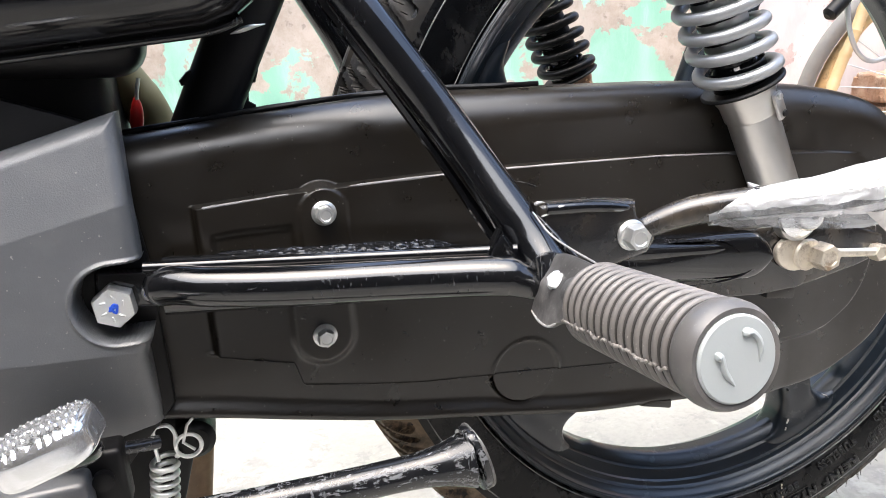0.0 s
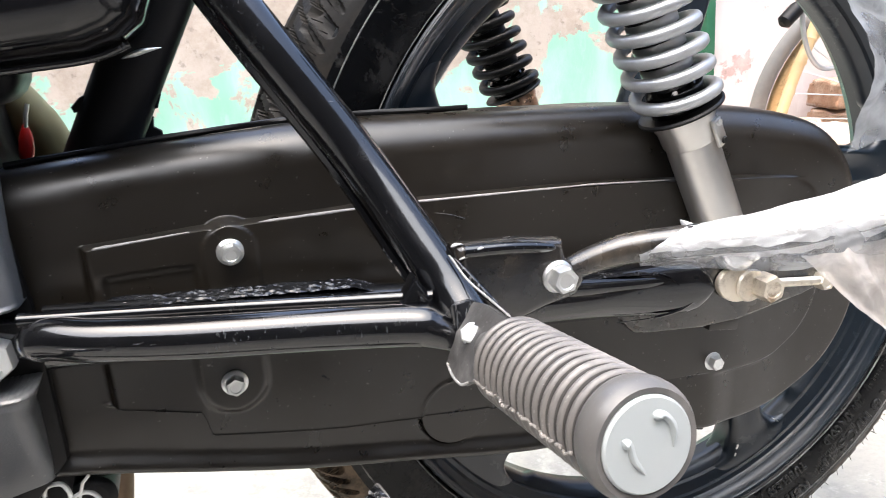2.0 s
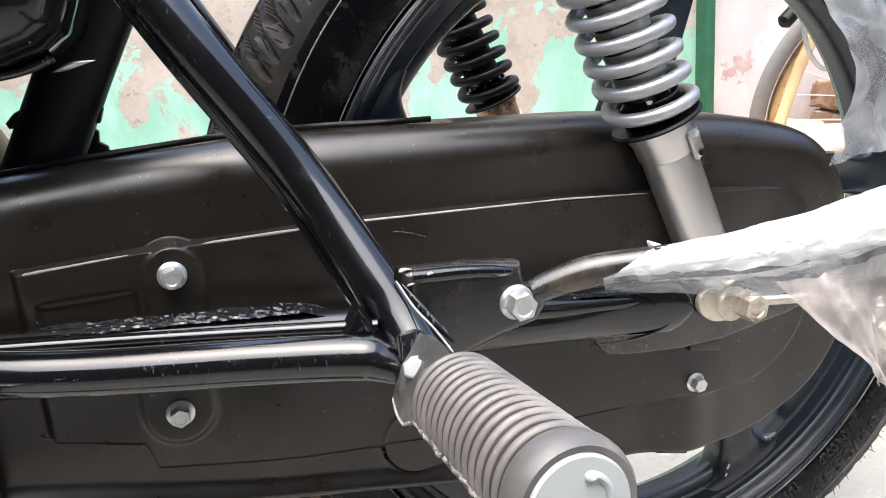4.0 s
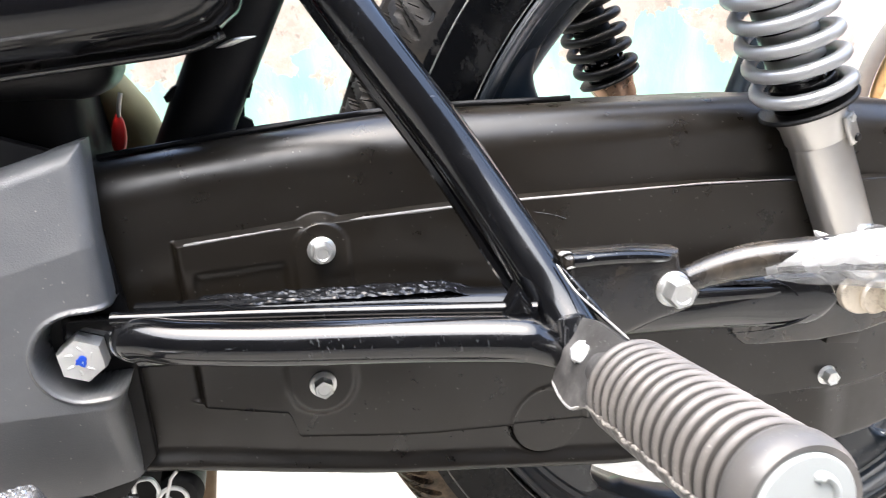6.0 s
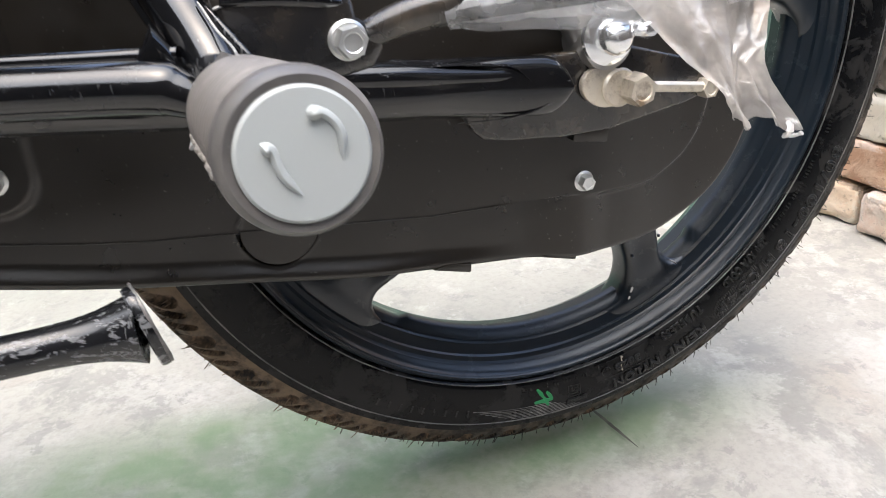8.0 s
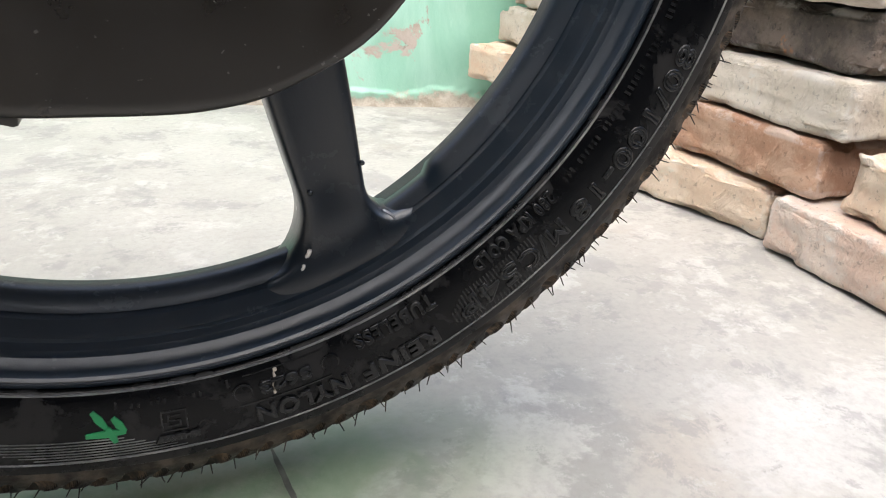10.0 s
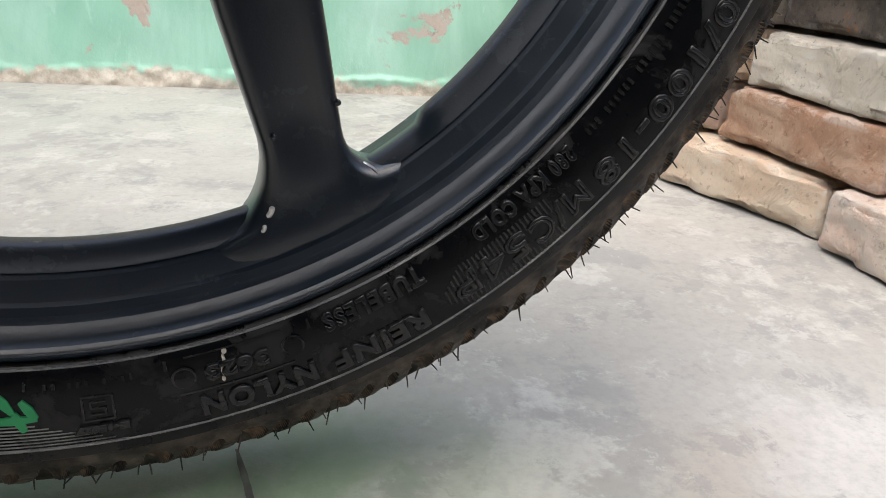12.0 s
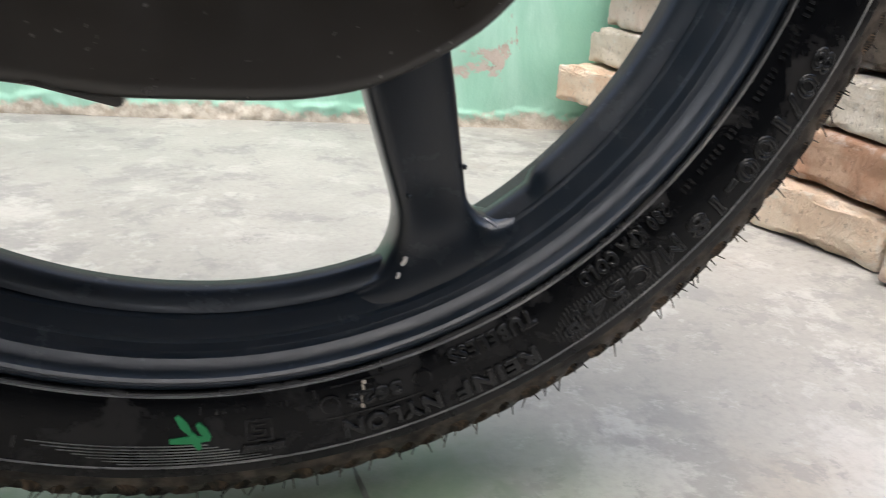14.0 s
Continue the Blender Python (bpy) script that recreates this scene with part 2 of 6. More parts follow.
def brick_clay(name, one, two, spots=None):
    k = Mat("weathered_" + name, 0.85)
    c = k.mix(k.math("MULTIPLY", k.random(), 0.5), one, two)
    c = k.mix(k.ramp(k.noise(14, 6, 0.68), 0.42, 0.60, 0, 0.85), c, two)
    c = k.mix(k.ramp(k.noise(9, 6, 0.7, 0.4), 0.56, 0.68, 0, 0.5), c, (0.85 * one[0], 0.62 * one[1], 0.48 * one[2]))
    c = k.mix(k.ramp(k.noise(42, 5, 0.7), 0.56, 0.7, 0, 0.45), c, tuple(0.65 * v for v in one))
    c = k.mix(k.ramp(k.noise(26, 6, 0.75, 0.6), 0.58, 0.66, 0, 0.5), c, tuple(min(0.75, 1.15 * v + 0.05) for v in two))
    c = k.mix(k.ramp(k.noise(220, 3), 0.6, 0.7, 0, 0.4), c, two)
    c = k.mix(k.ramp(k.noise(160, 4), 0.6, 0.68, 0, 0.45), c, tuple(0.4 * v for v in one))
    # rubbed arrises are paler, in broken stretches
    sep = k.n.new("ShaderNodeSeparateXYZ")
    k.l.new(k.coord, sep.inputs[0])
    near = [k.ramp(k.math("ABSOLUTE", sep.outputs[i], 0.0), h - 0.010, h - 0.003) for i, h in enumerate((0.052, 0.1025, 0.02725))]
    arris = k.math("SUBTRACT", k.math("ADD", k.math("ADD", near[0], near[1]), near[2]), 1.0)
    arris = k.math("MULTIPLY", k.ramp(arris, 0.0, 0.7), k.ramp(k.noise(30, 5, 0.7, 0.4), 0.46, 0.58, 0.0, 0.5))
    c = k.mix(arris, c, tuple(min(0.8, 0.55 * v + 0.38) for v in two))
    if spots:
        c = k.mix(k.ramp(k.noise(13, 5, 0.7, 0.3), 0.62, 0.67, 0, 0.85), c, spots)
    # creases of the moulded clay
    crease = k.ramp(k.math("ABSOLUTE", k.math("SUBTRACT", k.noise(24, 4, 0.6, 1.2), 0.5), 0.0), 0.0, 0.030, 0.0, 1.0)
    c = k.mix(k.ramp(crease, 0.0, 0.5, 0.10, 0.0), c, tuple(0.45 * v for v in one))
    k.set("Base Color", c)
    n = k.bump(k.math("ADD", k.noise(60, 9, 0.82, 0.6), k.ramp(k.noise(22, 6, 0.7, 0.8), 0.42, 0.52, 0.0, 0.22)), 0.9, 0.008)
    n = k.bump(crease, 0.35, 0.003, n)
    k.bump(k.noise(420, 4), 0.4, 0.0012, n)
    return k.m


def film(name, clear_low, clear_high, tint=(0.93, 0.93, 0.92)):
    """Thin milky packing film: part clear, part white, with a sheen."""
    m = bpy.data.materials.new(name)
    m.use_nodes = True
    n, l = m.node_tree.nodes, m.node_tree.links
    n.remove(n["Principled BSDF"])
    co = n.new("ShaderNodeTexCoord").outputs["Object"]
    tex = n.new("ShaderNodeTexNoise")
    tex.inputs["Scale"].default_value, tex.inputs["Detail"].default_value, tex.inputs["Distortion"].default_value = 48, 4, 0.7
    l.new(co, tex.inputs["Vector"])
    b = n.new("ShaderNodeBump")
    b.inputs["Strength"].default_value, b.inputs["Distance"].default_value = 0.55, 0.003
    fine = n.new("ShaderNodeTexNoise")
    fine.inputs["Scale"].default_value, fine.inputs["Detail"].default_value, fine.inputs["Distortion"].default_value = 150, 3, 2.2
    l.new(co, fine.inputs["Vector"])
    both = n.new("ShaderNodeMath")
    both.operation = "MULTIPLY_ADD"
    both.inputs[1].default_value = 0.45
    l.new(fine.outputs["Fac"], both.inputs[0]), l.new(tex.outputs["Fac"], both.inputs[2])
    l.new(both.outputs[0], b.inputs["Height"])
    white, thru, gloss, clear = (n.new("ShaderNodeBsdf" + s) for s in ("Diffuse", "Translucent", "Glossy", "Transparent"))
    white.inputs[0].default_value = (*tint, 1)
    thru.inputs[0].default_value = (0.96 * tint[0], 0.955 * tint[1], 0.945 * tint[2], 1)
    gloss.inputs["Color"].default_value, gloss.inputs["Roughness"].default_value = (1, 1, 1, 1), 0.16
    for s in (white, thru, gloss):
        l.new(b.outputs[0], s.inputs["Normal"])
    mixes = [n.new("ShaderNodeMixShader") for _ in range(3)]
    l.new(white.outputs[0], mixes[0].inputs[1]), l.new(thru.outputs[0], mixes[0].inputs[2])
    mixes[0].inputs[0].default_value = 0.4
    l.new(mixes[0].outputs[0], mixes[1].inputs[1]), l.new(gloss.outputs[0], mixes[1].inputs[2])
    mixes[1].inputs[0].default_value = 0.16
    ramp = n.new("ShaderNodeMapRange")
    for i, v in enumerate((0.36, 0.68, clear_low, clear_high)):
        ramp.inputs[1 + i].default_value = v
    l.new(tex.outputs["Fac"], ramp.inputs[0])
    l.new(ramp.outputs[0], mixes[2].inputs[0])
    l.new(mixes[1].outputs[0], mixes[2].inputs[1]), l.new(clear.outputs[0], mixes[2].inputs[2])
    l.new(mixes[2].outputs[0], n["Material Output"].inputs[0])
    return m


BLACK_GLOSS, BLACK_WORN, STAND_PAINT = gloss_black(), worn_black("worn_black_paint", 0.60, 0.35), worn_black("scratched_stand_paint", 0.535, 0.42)
CASE = dusty("satin_black_plastic", (0.0118, 0.0094, 0.0066), (0.05, 0.040, 0.030), 0.33, 0.06, 1800, 0.06, specks=0.25, specular_ior_level=0.60)
GREY_PLASTIC = dusty("grained_dark_grey_plastic", (0.095, 0.100, 0.106), (0.20, 0.20, 0.20), 0.36, 0.25, 1300, 0.40, specks=0.7, specular_ior_level=0.8)
PANEL = dusty("polished_black_plastic", (0.005, 0.005, 0.006), (0.05, 0.045, 0.04), 0.1, 0.1, 300, 0.02)
DARK = dusty("dull_black_steel", (0.004, 0.004, 0.0045), (0.03, 0.027, 0.024), 0.45, 0.12, specular_ior_level=0.25)
ZINC = metal("zinc_plated_steel", (0.74, 0.75, 0.74), 0.38, 500, 0.22)
DULL_ZINC = metal("dirty_zinc_steel", (0.74, 0.68, 0.58), 0.48, 400, 0.9, (0.19, 0.12, 0.06))
CHROME = metal("chrome", (0.85, 0.86, 0.87), 0.12, 300, 0.1)
SPRING_SILVER = dusty("silver_painted_spring_steel", (0.42, 0.43, 0.44), (0.2, 0.2, 0.2), 0.34, 0.25, 900, 0.1, 0.55)
ALLOY = cast_alloy()
COPPER = metal("stained_steel", (0.35, 0.22, 0.15), 0.3, 500, 0.5)
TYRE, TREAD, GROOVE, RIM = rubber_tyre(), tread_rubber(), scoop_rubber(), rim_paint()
MUDDY = dusty("mud_stained_black_steel", (0.010, 0.010, 0.011), (0.15, 0.12, 0.085), 0.24, 0.5, 700, 0.2, coat_weight=0.5)
PEG = dusty("dusty_grey_rubber", (0.135, 0.125, 0.117), (0.37, 0.34, 0.315), 0.40, 0.85, 1500, 0.25)
FLASH = dusty("pale_rubber_flash", (0.20, 0.185, 0.17), (0.42, 0.39, 0.36), 0.6, 0.6, 1500, 0.3)
PEG_LIP = dusty("smooth_grey_rubber", (0.105, 0.10, 0.096), (0.32, 0.30, 0.28), 0.34, 0.6, 1500, 0.1)
PEG_GROOVE = dusty("shade_toned_groove_rubber", (0.048, 0.045, 0.042), (0.17, 0.157, 0.145), 0.5, 0.5, 1500, 0.2)
TAB_STEEL = dusty("scuffed_dusty_steel", (0.075, 0.073, 0.072), (0.34, 0.33, 0.32), 0.40, 0.9, 500, 0.3, 0.35)
# bare steel edges and the painted ledge glint share this pale tone
PALE_EDGE = dusty("pale_edge_and_glint", (0.30, 0.295, 0.29), (0.42, 0.41, 0.40), 0.28, 0.5, 900, 0.1)
CAP = dusty("pale_grey_plastic", (0.40, 0.43, 0.43), (0.48, 0.48, 0.47), 0.4, 0.3, 1200, 0.05)
GREEN_INK = Mat("green_paint_mark", 0.5, 0, (0.015, 0.22, 0.075)).m
LETTER = dusty("raised_tyre_rubber", (0.0055, 0.006, 0.0065), (0.05, 0.047, 0.043), 0.28, 0.3, 1500, 0.1, specular_ior_level=0.4)
# paler than the tyre: the specular glint of moulded lines in the base colour
LINE = dusty("glint_line_rubber", (0.09, 0.09, 0.09), (0.30, 0.29, 0.27), 0.3, 0.7, 900, 0.2)
CHALK = Mat("dried_latex", 0.6, 0, (0.42, 0.37, 0.3)).m
YELLOW = Mat("yellow_paper", 0.6, 0, (0.75, 0.55, 0.02)).m
BLUE_INK = Mat("blue_marker", 0.4, 0, (0.01, 0.07, 0.5)).m
OLIVE = dusty("olive_rubber", (0.20, 0.19, 0.10), (0.26, 0.25, 0.17), 0.5, 0.3)
RED = Mat("red_plastic", 0.35, 0, (0.5, 0.012, 0.01)).m
RUST = dusty("brown_primed_steel", (0.13, 0.075, 0.035), (0.26, 0.17, 0.09), 0.5, 0.6, 400, 0.3)
CRACK = dusty("dirt_filled_crack", (0.06, 0.06, 0.05), (0.2, 0.2, 0.17), 0.8, 0.8, 300, 0.4)
CONCRETE, FILM, FILM_CLEAR = concrete(), film("crinkled_packing_film", 0.04, 0.48, (0.80, 0.80, 0.79)), film("clear_packing_film", 0.50, 0.92, (0.62, 0.64, 0.67))
FILM_FLAP, FILM_GREY = film("beige_packing_film", 0.22, 0.60, (0.80, 0.75, 0.70)), film("grey_packing_film", 0.30, 0.72, (0.62, 0.64, 0.66))
BUFF, RED_CLAY, BEIGE, PINK_CLAY, BURNT = (brick_clay(nm, a, b, (0.50, 0.20, 0.07) if nm[:2] == "bu" and nm[2] == "r" else None) for nm, a, b in (
    ("buff_brick", (0.76, 0.53, 0.36), (0.82, 0.68, 0.53)), ("red_brown_brick", (0.47, 0.26, 0.16), (0.60, 0.41, 0.29)), ("beige_grey_brick", (0.64, 0.56, 0.45), (0.74, 0.67, 0.57)),
    ("pink_brick", (0.74, 0.54, 0.43), (0.78, 0.67, 0.58)), ("burnt_brick", (0.060, 0.050, 0.045), (0.25, 0.195, 0.155))))
GREEN_WALL = peeling("peeling_green_limewash", (0.27, 0.53, 0.39), (0.40, 0.65, 0.52), (0.40, 0.325, 0.26), (0.50, 0.43, 0.365), 0.53, 5.6)
PINK_WALL = peeling("faded_pink_plaster", (0.62, 0.54, 0.52), (0.70, 0.64, 0.62), (0.5, 0.34, 0.31), (0.58, 0.48, 0.44), 0.6, 6.0)
BIKE_TYRE = dusty("aged_grey_tyre_rubber", (0.22, 0.212, 0.205), (0.34, 0.32, 0.29), 0.7, 0.5)
GOLD_RIM = metal("brassy_old_rim", (0.62, 0.47, 0.27), 0.4, 300, 0.5)
BAMBOO = dusty("tan_bamboo", (0.55, 0.38, 0.19), (0.6, 0.5, 0.35), 0.5, 0.5, 200, 0.2)
GREEN_POST = dusty("dark_green_paint", (0.02, 0.12, 0.06), (0.1, 0.2, 0.14), 0.5, 0.4)


# ---- mesh helpers ----
def mesh_of(bm, name, material, sharp=38):
    me = bpy.data.meshes.new(name)
    bm.normal_update()
    bm.to_mesh(me)
    bm.free()
    for p in me.polygons:
        p.use_smooth = True
    me.set_sharp_from_angle(angle=radians(sharp))
    for m in material if isinstance(material, (list, tuple)) else [material]:
        me.materials.append(m)
    return me


def part(name, bm, material, parent=None, label="", sharp=38):
    """One mesh object, in world coordinates, under a thing or a part."""
    ob = new(name, mesh_of(bm, name, material, sharp))
    if parent:
        ob.parent = parent
        if parent.type == "EMPTY":
            ob.matrix_parent_inverse = Matrix.Translation(parent.location).inverted()
    return tagged(ob, label)


def thing(name, place, label, category, group="", kind=""):
    e = new(name)
    e.empty_display_size = 0.05
    e.location = place
    return tagged(e, label, category, group, kind)


def spline(points, steps=8):
    """A smooth line through the points (Catmull-Rom)."""
    p = [np.array(q, float) for q in points]
    p = [2 * p[0] - p[1], *p, 2 * p[-1] - p[-2]]
    out = []
    for i in range(1, len(p) - 2):
        for s in range(steps):
            u = s / steps
            out.append(0.5 * (2 * p[i] + (p[i + 1] - p[i - 1]) * u + (2 * p[i - 1] - 5 * p[i] + 4 * p[i + 1] - p[i + 2]) * u * u + (3 * p[i] - p[i - 1] - 3 * p[i + 1] + p[i + 2]) * u ** 3))
    return [*out, p[-2]]


def tube(points, radius, segs=20, flat=1.0, bm=None, ripple=None):
    """A round bar along points. radius: one, or one a point. flat: its height against its width."""
    bm = bm or bmesh.new()
    pts = [Vector(p) for p in points]
    radii = list(radius) if hasattr(radius, "__len__") else [radius] * len(pts)
    up, rings = None, []
    for i, p in enumerate(pts):
        way = (pts[min(i + 1, len(pts) - 1)] - pts[max(i - 1, 0)]).normalized()
        if up is None:
            up = Vector((0, 0, 1)) if abs(way.z) < 0.9 else Vector((0, 1, 0))
        side = way.cross(up).normalized()
        up = side.cross(way).normalized()
        ring = []
        for k in range(segs):
            a = 2 * math.pi * k / segs
            r = radii[i] * (ripple(i, a) if ripple else 1.0)
            ring.append(bm.verts.new(p + side * (r * math.cos(a)) + up * (r * flat * math.sin(a))))
        rings.append(ring)
    for a, b in zip(rings, rings[1:]):
        for k in range(segs):
            bm.faces.new((a[k], a[(k + 1) % segs], b[(k + 1) % segs], b[k]))
    for ring in (rings[0], rings[-1]):
        bm.faces.new(ring if ring is rings[-1] else ring[::-1])
    return bm


def turned(profile, place, axis, segs=40, bm=None):
    """A turned solid: profile of (radius, height) along axis from place."""
    bm = bm or bmesh.new()
    q = Vector((0, 0, 1)).rotation_difference(Vector(axis).normalized()).to_matrix()
    rings = []
    for r, h in profile:
        rings.append([bm.verts.new(Vector(place) + q @ Vector((r * math.cos(2 * math.pi * k / segs), r * math.sin(2 * math.pi * k / segs), h))) for k in range(segs)])
    for a, b in zip(rings, rings[1:]):
        for k in range(segs):
            bm.faces.new((a[k], a[(k + 1) % segs], b[(k + 1) % segs], b[k]))
    if profile[0][0] > 1e-6:
        bm.faces.new(rings[0][::-1])
    if profile[-1][0] > 1e-6:
        bm.faces.new(rings[-1])
    bmesh.ops.remove_doubles(bm, verts=bm.verts, dist=1e-7)
    return bm


def slab(outline, y0, y1, bevel=0.0015, segs=2, bm=None):
    """A plate with an outline in x and z, from y0 to y1, with rounded edges."""
    own = bmesh.new()
    f = own.faces.new([own.verts.new((x, y0, z)) for x, z in outline])
    got = bmesh.ops.extrude_face_region(own, geom=[f])
    for v in got["geom"]:
        if isinstance(v, bmesh.types.BMVert):
            v.co.y = y1
    bmesh.ops.recalc_face_normals(own, faces=own.faces)
    if bevel:
        edges = [e for e in own.edges if abs(e.verts[0].co.y - e.verts[1].co.y) < 1e-6]
        bmesh.ops.bevel(own, geom=edges, offset=bevel, segments=segs, affect="EDGES", profile=0.5)
    return own


def block(size, place, bevel=0.002, segs=2, turn=None):
    bm = bmesh.new()
    bmesh.ops.create_cube(bm, size=1)
    bmesh.ops.scale(bm, vec=size, verts=bm.verts)
    if bevel:
        bmesh.ops.bevel(bm, geom=bm.edges[:], offset=bevel, segments=segs, affect="EDGES", profile=0.5)
    m = Matrix.Translation(place) @ (turn or Matrix())
    bmesh.ops.transform(bm, matrix=m, verts=bm.verts)
    return bm


def join(*parts):
    bm = bmesh.new()
    for b in parts:
        me = bpy.data.meshes.new("tmp")
        b.to_mesh(me)
        b.free()
        bm.from_mesh(me)
        bpy.data.meshes.remove(me)
    return bm


def hexagon(place, r, h, spin=0.0, dome=0.35):
    """A hexagon head that faces the camera's side (-y) from place, chamfered, with a round top."""
    bm = bmesh.new()
    x, y, z = place
    ring = lambda k, d: [bm.verts.new((x + k * math.cos(spin + i * math.pi / 3), y - d, z + k * math.sin(spin + i * math.pi / 3))) for i in range(6)]
    a, b = ring(r, 0), ring(r, h * 0.82)
    top = ring(r * 0.93, h)
    for i in range(6):
        j = (i + 1) % 6
        bm.faces.new((a[i], b[i], b[j], a[j]))
        bm.faces.new((b[i], top[i], top[j], b[j]))
    if dome > 0.2:
        rim1 = [bm.verts.new((x + r * 0.62 * math.cos(spin + i * math.pi / 9), y - h, z + r * 0.62 * math.sin(spin + i * math.pi / 9))) for i in range(18)]
        rim2 = [bm.verts.new((x + r * 0.54 * math.cos(spin + i * math.pi / 9), y - h * 0.93, z + r * 0.54 * math.sin(spin + i * math.pi / 9))) for i in range(18)]
        for i in range(18):
            bm.faces.new((rim1[i], rim2[i], rim2[(i + 1) % 18], rim1[(i + 1) % 18]))
        for i in range(6):
            bm.faces.new((top[i], *[rim1[(3 * i + q) % 18] for q in range(4)], top[(i + 1) % 6]))
        bm.faces.new(rim2)
    else:
        bm.faces.new(top)
    bmesh.ops.recalc_face_normals(bm, faces=bm.faces)
    return bm


def flange_bolt(parent, place, r, h, name="bolt", material=None, spin=0.3, flange=1.35, label=""):
    x, y, z = place
    bm = join(turned([(0, 0), (r * flange, 0), (r * flange, h * 0.22), (r * 1.05, h * 0.36), (0, h * 0.36)], place, (0, -1, 0), 28), hexagon((x, y - h * 0.3, z), r, h * 0.8, spin))
    return part(name, bm, material or ZINC, parent, label, 30)


def sheet(nx, nz, at, thick=0.0):
    """A grid of points at(u, v); with thickness it becomes a closed shell towards +y."""
    bm = bmesh.new()
    g = [[bm.verts.new(at(i / nx, j / nz)) for j in range(nz + 1)] for i in range(nx + 1)]
    for i in range(nx):
        for j in range(nz):
            bm.faces.new((g[i][j], g[i + 1][j], g[i + 1][j + 1], g[i][j + 1]))
    if thick:
        rim = [e for e in bm.edges if e.is_boundary]
        got = bmesh.ops.extrude_edge_only(bm, edges=rim)
        for v in got["geom"]:
            if isinstance(v, bmesh.types.BMVert):
                v.co.y += thick
    return bm


def smooth(x, lo, hi):
    u = np.clip((x - lo) / (hi - lo), 0, 1)
    return u * u * (3 - 2 * u)


def from_segment(x, z, ax, az, bx, bz):
    dx, dz = bx - ax, bz - az
    u = np.clip(((x - ax) * dx + (z - az) * dz) / (dx * dx + dz * dz), 0, 1)
    return np.hypot(x - ax - u * dx, z - az - u * dz)


def from_line(x, z, pts):
    return np.min([from_segment(x, z, *a, *b) for a, b in zip(pts, pts[1:])], axis=0)


# ---- the yard ----
def wall_y(x):
    return 0.93 - 0.16 * x


def floor_sheet():
    bm = bmesh.new()
    n, w = 60, 3.0
    g = [[bm.verts.new((x, y, 0.0025 * noise.noise((x * 3, y * 3, 0)) - (0.0015 if abs(x) > 2 else 0))) for y in np.linspace(-w, w, n)] for x in np.linspace(-w, w, n)]
    for i in range(n - 1):
        for j in range(n - 1):
            bm.faces.new((g[i][j], g[i + 1][j], g[i + 1][j + 1], g[i][j + 1]))
    return bm


tagged(part("floor", floor_sheet(), CONCRETE, None, "worn pale grey trowelled concrete yard floor with stains"), category="floor", kind="structure")
crack = sheet(24, 1, lambda u, v: (0.0575 + 0.007 * u + (v - 0.5) * 0.0034 * math.sin(math.pi * min(1, u * 0.8 + 0.15)) + 0.0005 * noise.noise((u * 9, v * 9, 0)), 0.014 - 0.066 * u, 0.0040))
tagged(part("floor_crack", crack, CRACK, None, "dark hairline crack in the concrete floor"), category="crack", kind="structure")


def wall_sheet(x0, x1, z1, amount, seed):
    def at(u, v):
        x, z = x0 + (x1 - x0) * u, z1 * (0.3 * v + 0.7 * v ** 3)
        d = amount * (noise.noise((x * 4, z * 4, seed)) + 0.4 * noise.noise((x * 15, z * 15, seed)))
        lip = 0.030 + 0.012 * noise.noise((x * 9, 5, seed)) + 0.006 * noise.noise((x * 38, 2, seed))
        low = float(smooth(lip - z, -0.003, 0.006))
        foot = low * (0.002 + 0.002 * noise.noise((x * 14, z * 20, seed)) + 0.004 * noise.noise((x * 60, z * 60, seed)))
        return (x, wall_y(x) - d - foot, z)
    return sheet(560, 130, at, 0.23)


tagged(part("wall_back", wall_sheet(-2.1, 0.675, 1.15, 0.006, 2.0), GREEN_WALL, None, "green limewashed wall with flaking patches of bare plaster"), category="wall", kind="structure")
tagged(part("wall_back_plain", wall_sheet(0.69, 2.2, 1.15, 0.006, 7.0), PINK_WALL, None, "faded pinkish white plastered wall with small stains"), category="wall", kind="structure")
edge = block((0.022, 0.05, 1.15), (0.679, wall_y(0.679) - 0.004, 0.575), 0.003)
tagged(part("trim", edge, GREEN_POST, None, "dark green painted edge where two wall colours meet"), category="wall edge", kind="structure")
# unseen walls, added to close the yard and give dark, brownish reflections
DULL_WALL = peeling("unseen_wall_plaster", (0.070, 0.056, 0.042), (0.105, 0.086, 0.066), (0.060, 0.048, 0.036), (0.085, 0.070, 0.054), 0.6, 4.0)
for nm, size, at in (("unseen_wall_front", (5.0, 0.2, 1.6), (0, -1.5, 0.80)), ("unseen_wall_left", (0.2, 4.0, 2.2), (-2.2, 0, 1.1)), ("unseen_wall_right", (0.2, 4.0, 1.3), (2.3, 0, 0.65))):
    tagged(part(nm, block(size, at, 0), DULL_WALL, None, "unseen plain wall added to close the yard and darken reflections"), category="wall", kind="structure")



# ---- the motorcycle ----
AX = 0.3317
bike = thing("motorcycle", (-0.2, 0.0, 0.0), "black motorcycle on its centre stand, partly wrapped in packing film", "motorcycle")


# rear wheel
def polar(r, a, y):
    return (r * math.cos(a), y, AX + r * math.sin(a))


TYRE_SIDE = [(0.2395, 0.0300), (0.2425, 0.0365), (0.2440, 0.0385), (0.2470, 0.0395), (0.2560, 0.0418), (0.2660, 0.0428), (0.2740, 0.0424), (0.2800, 0.0412)]
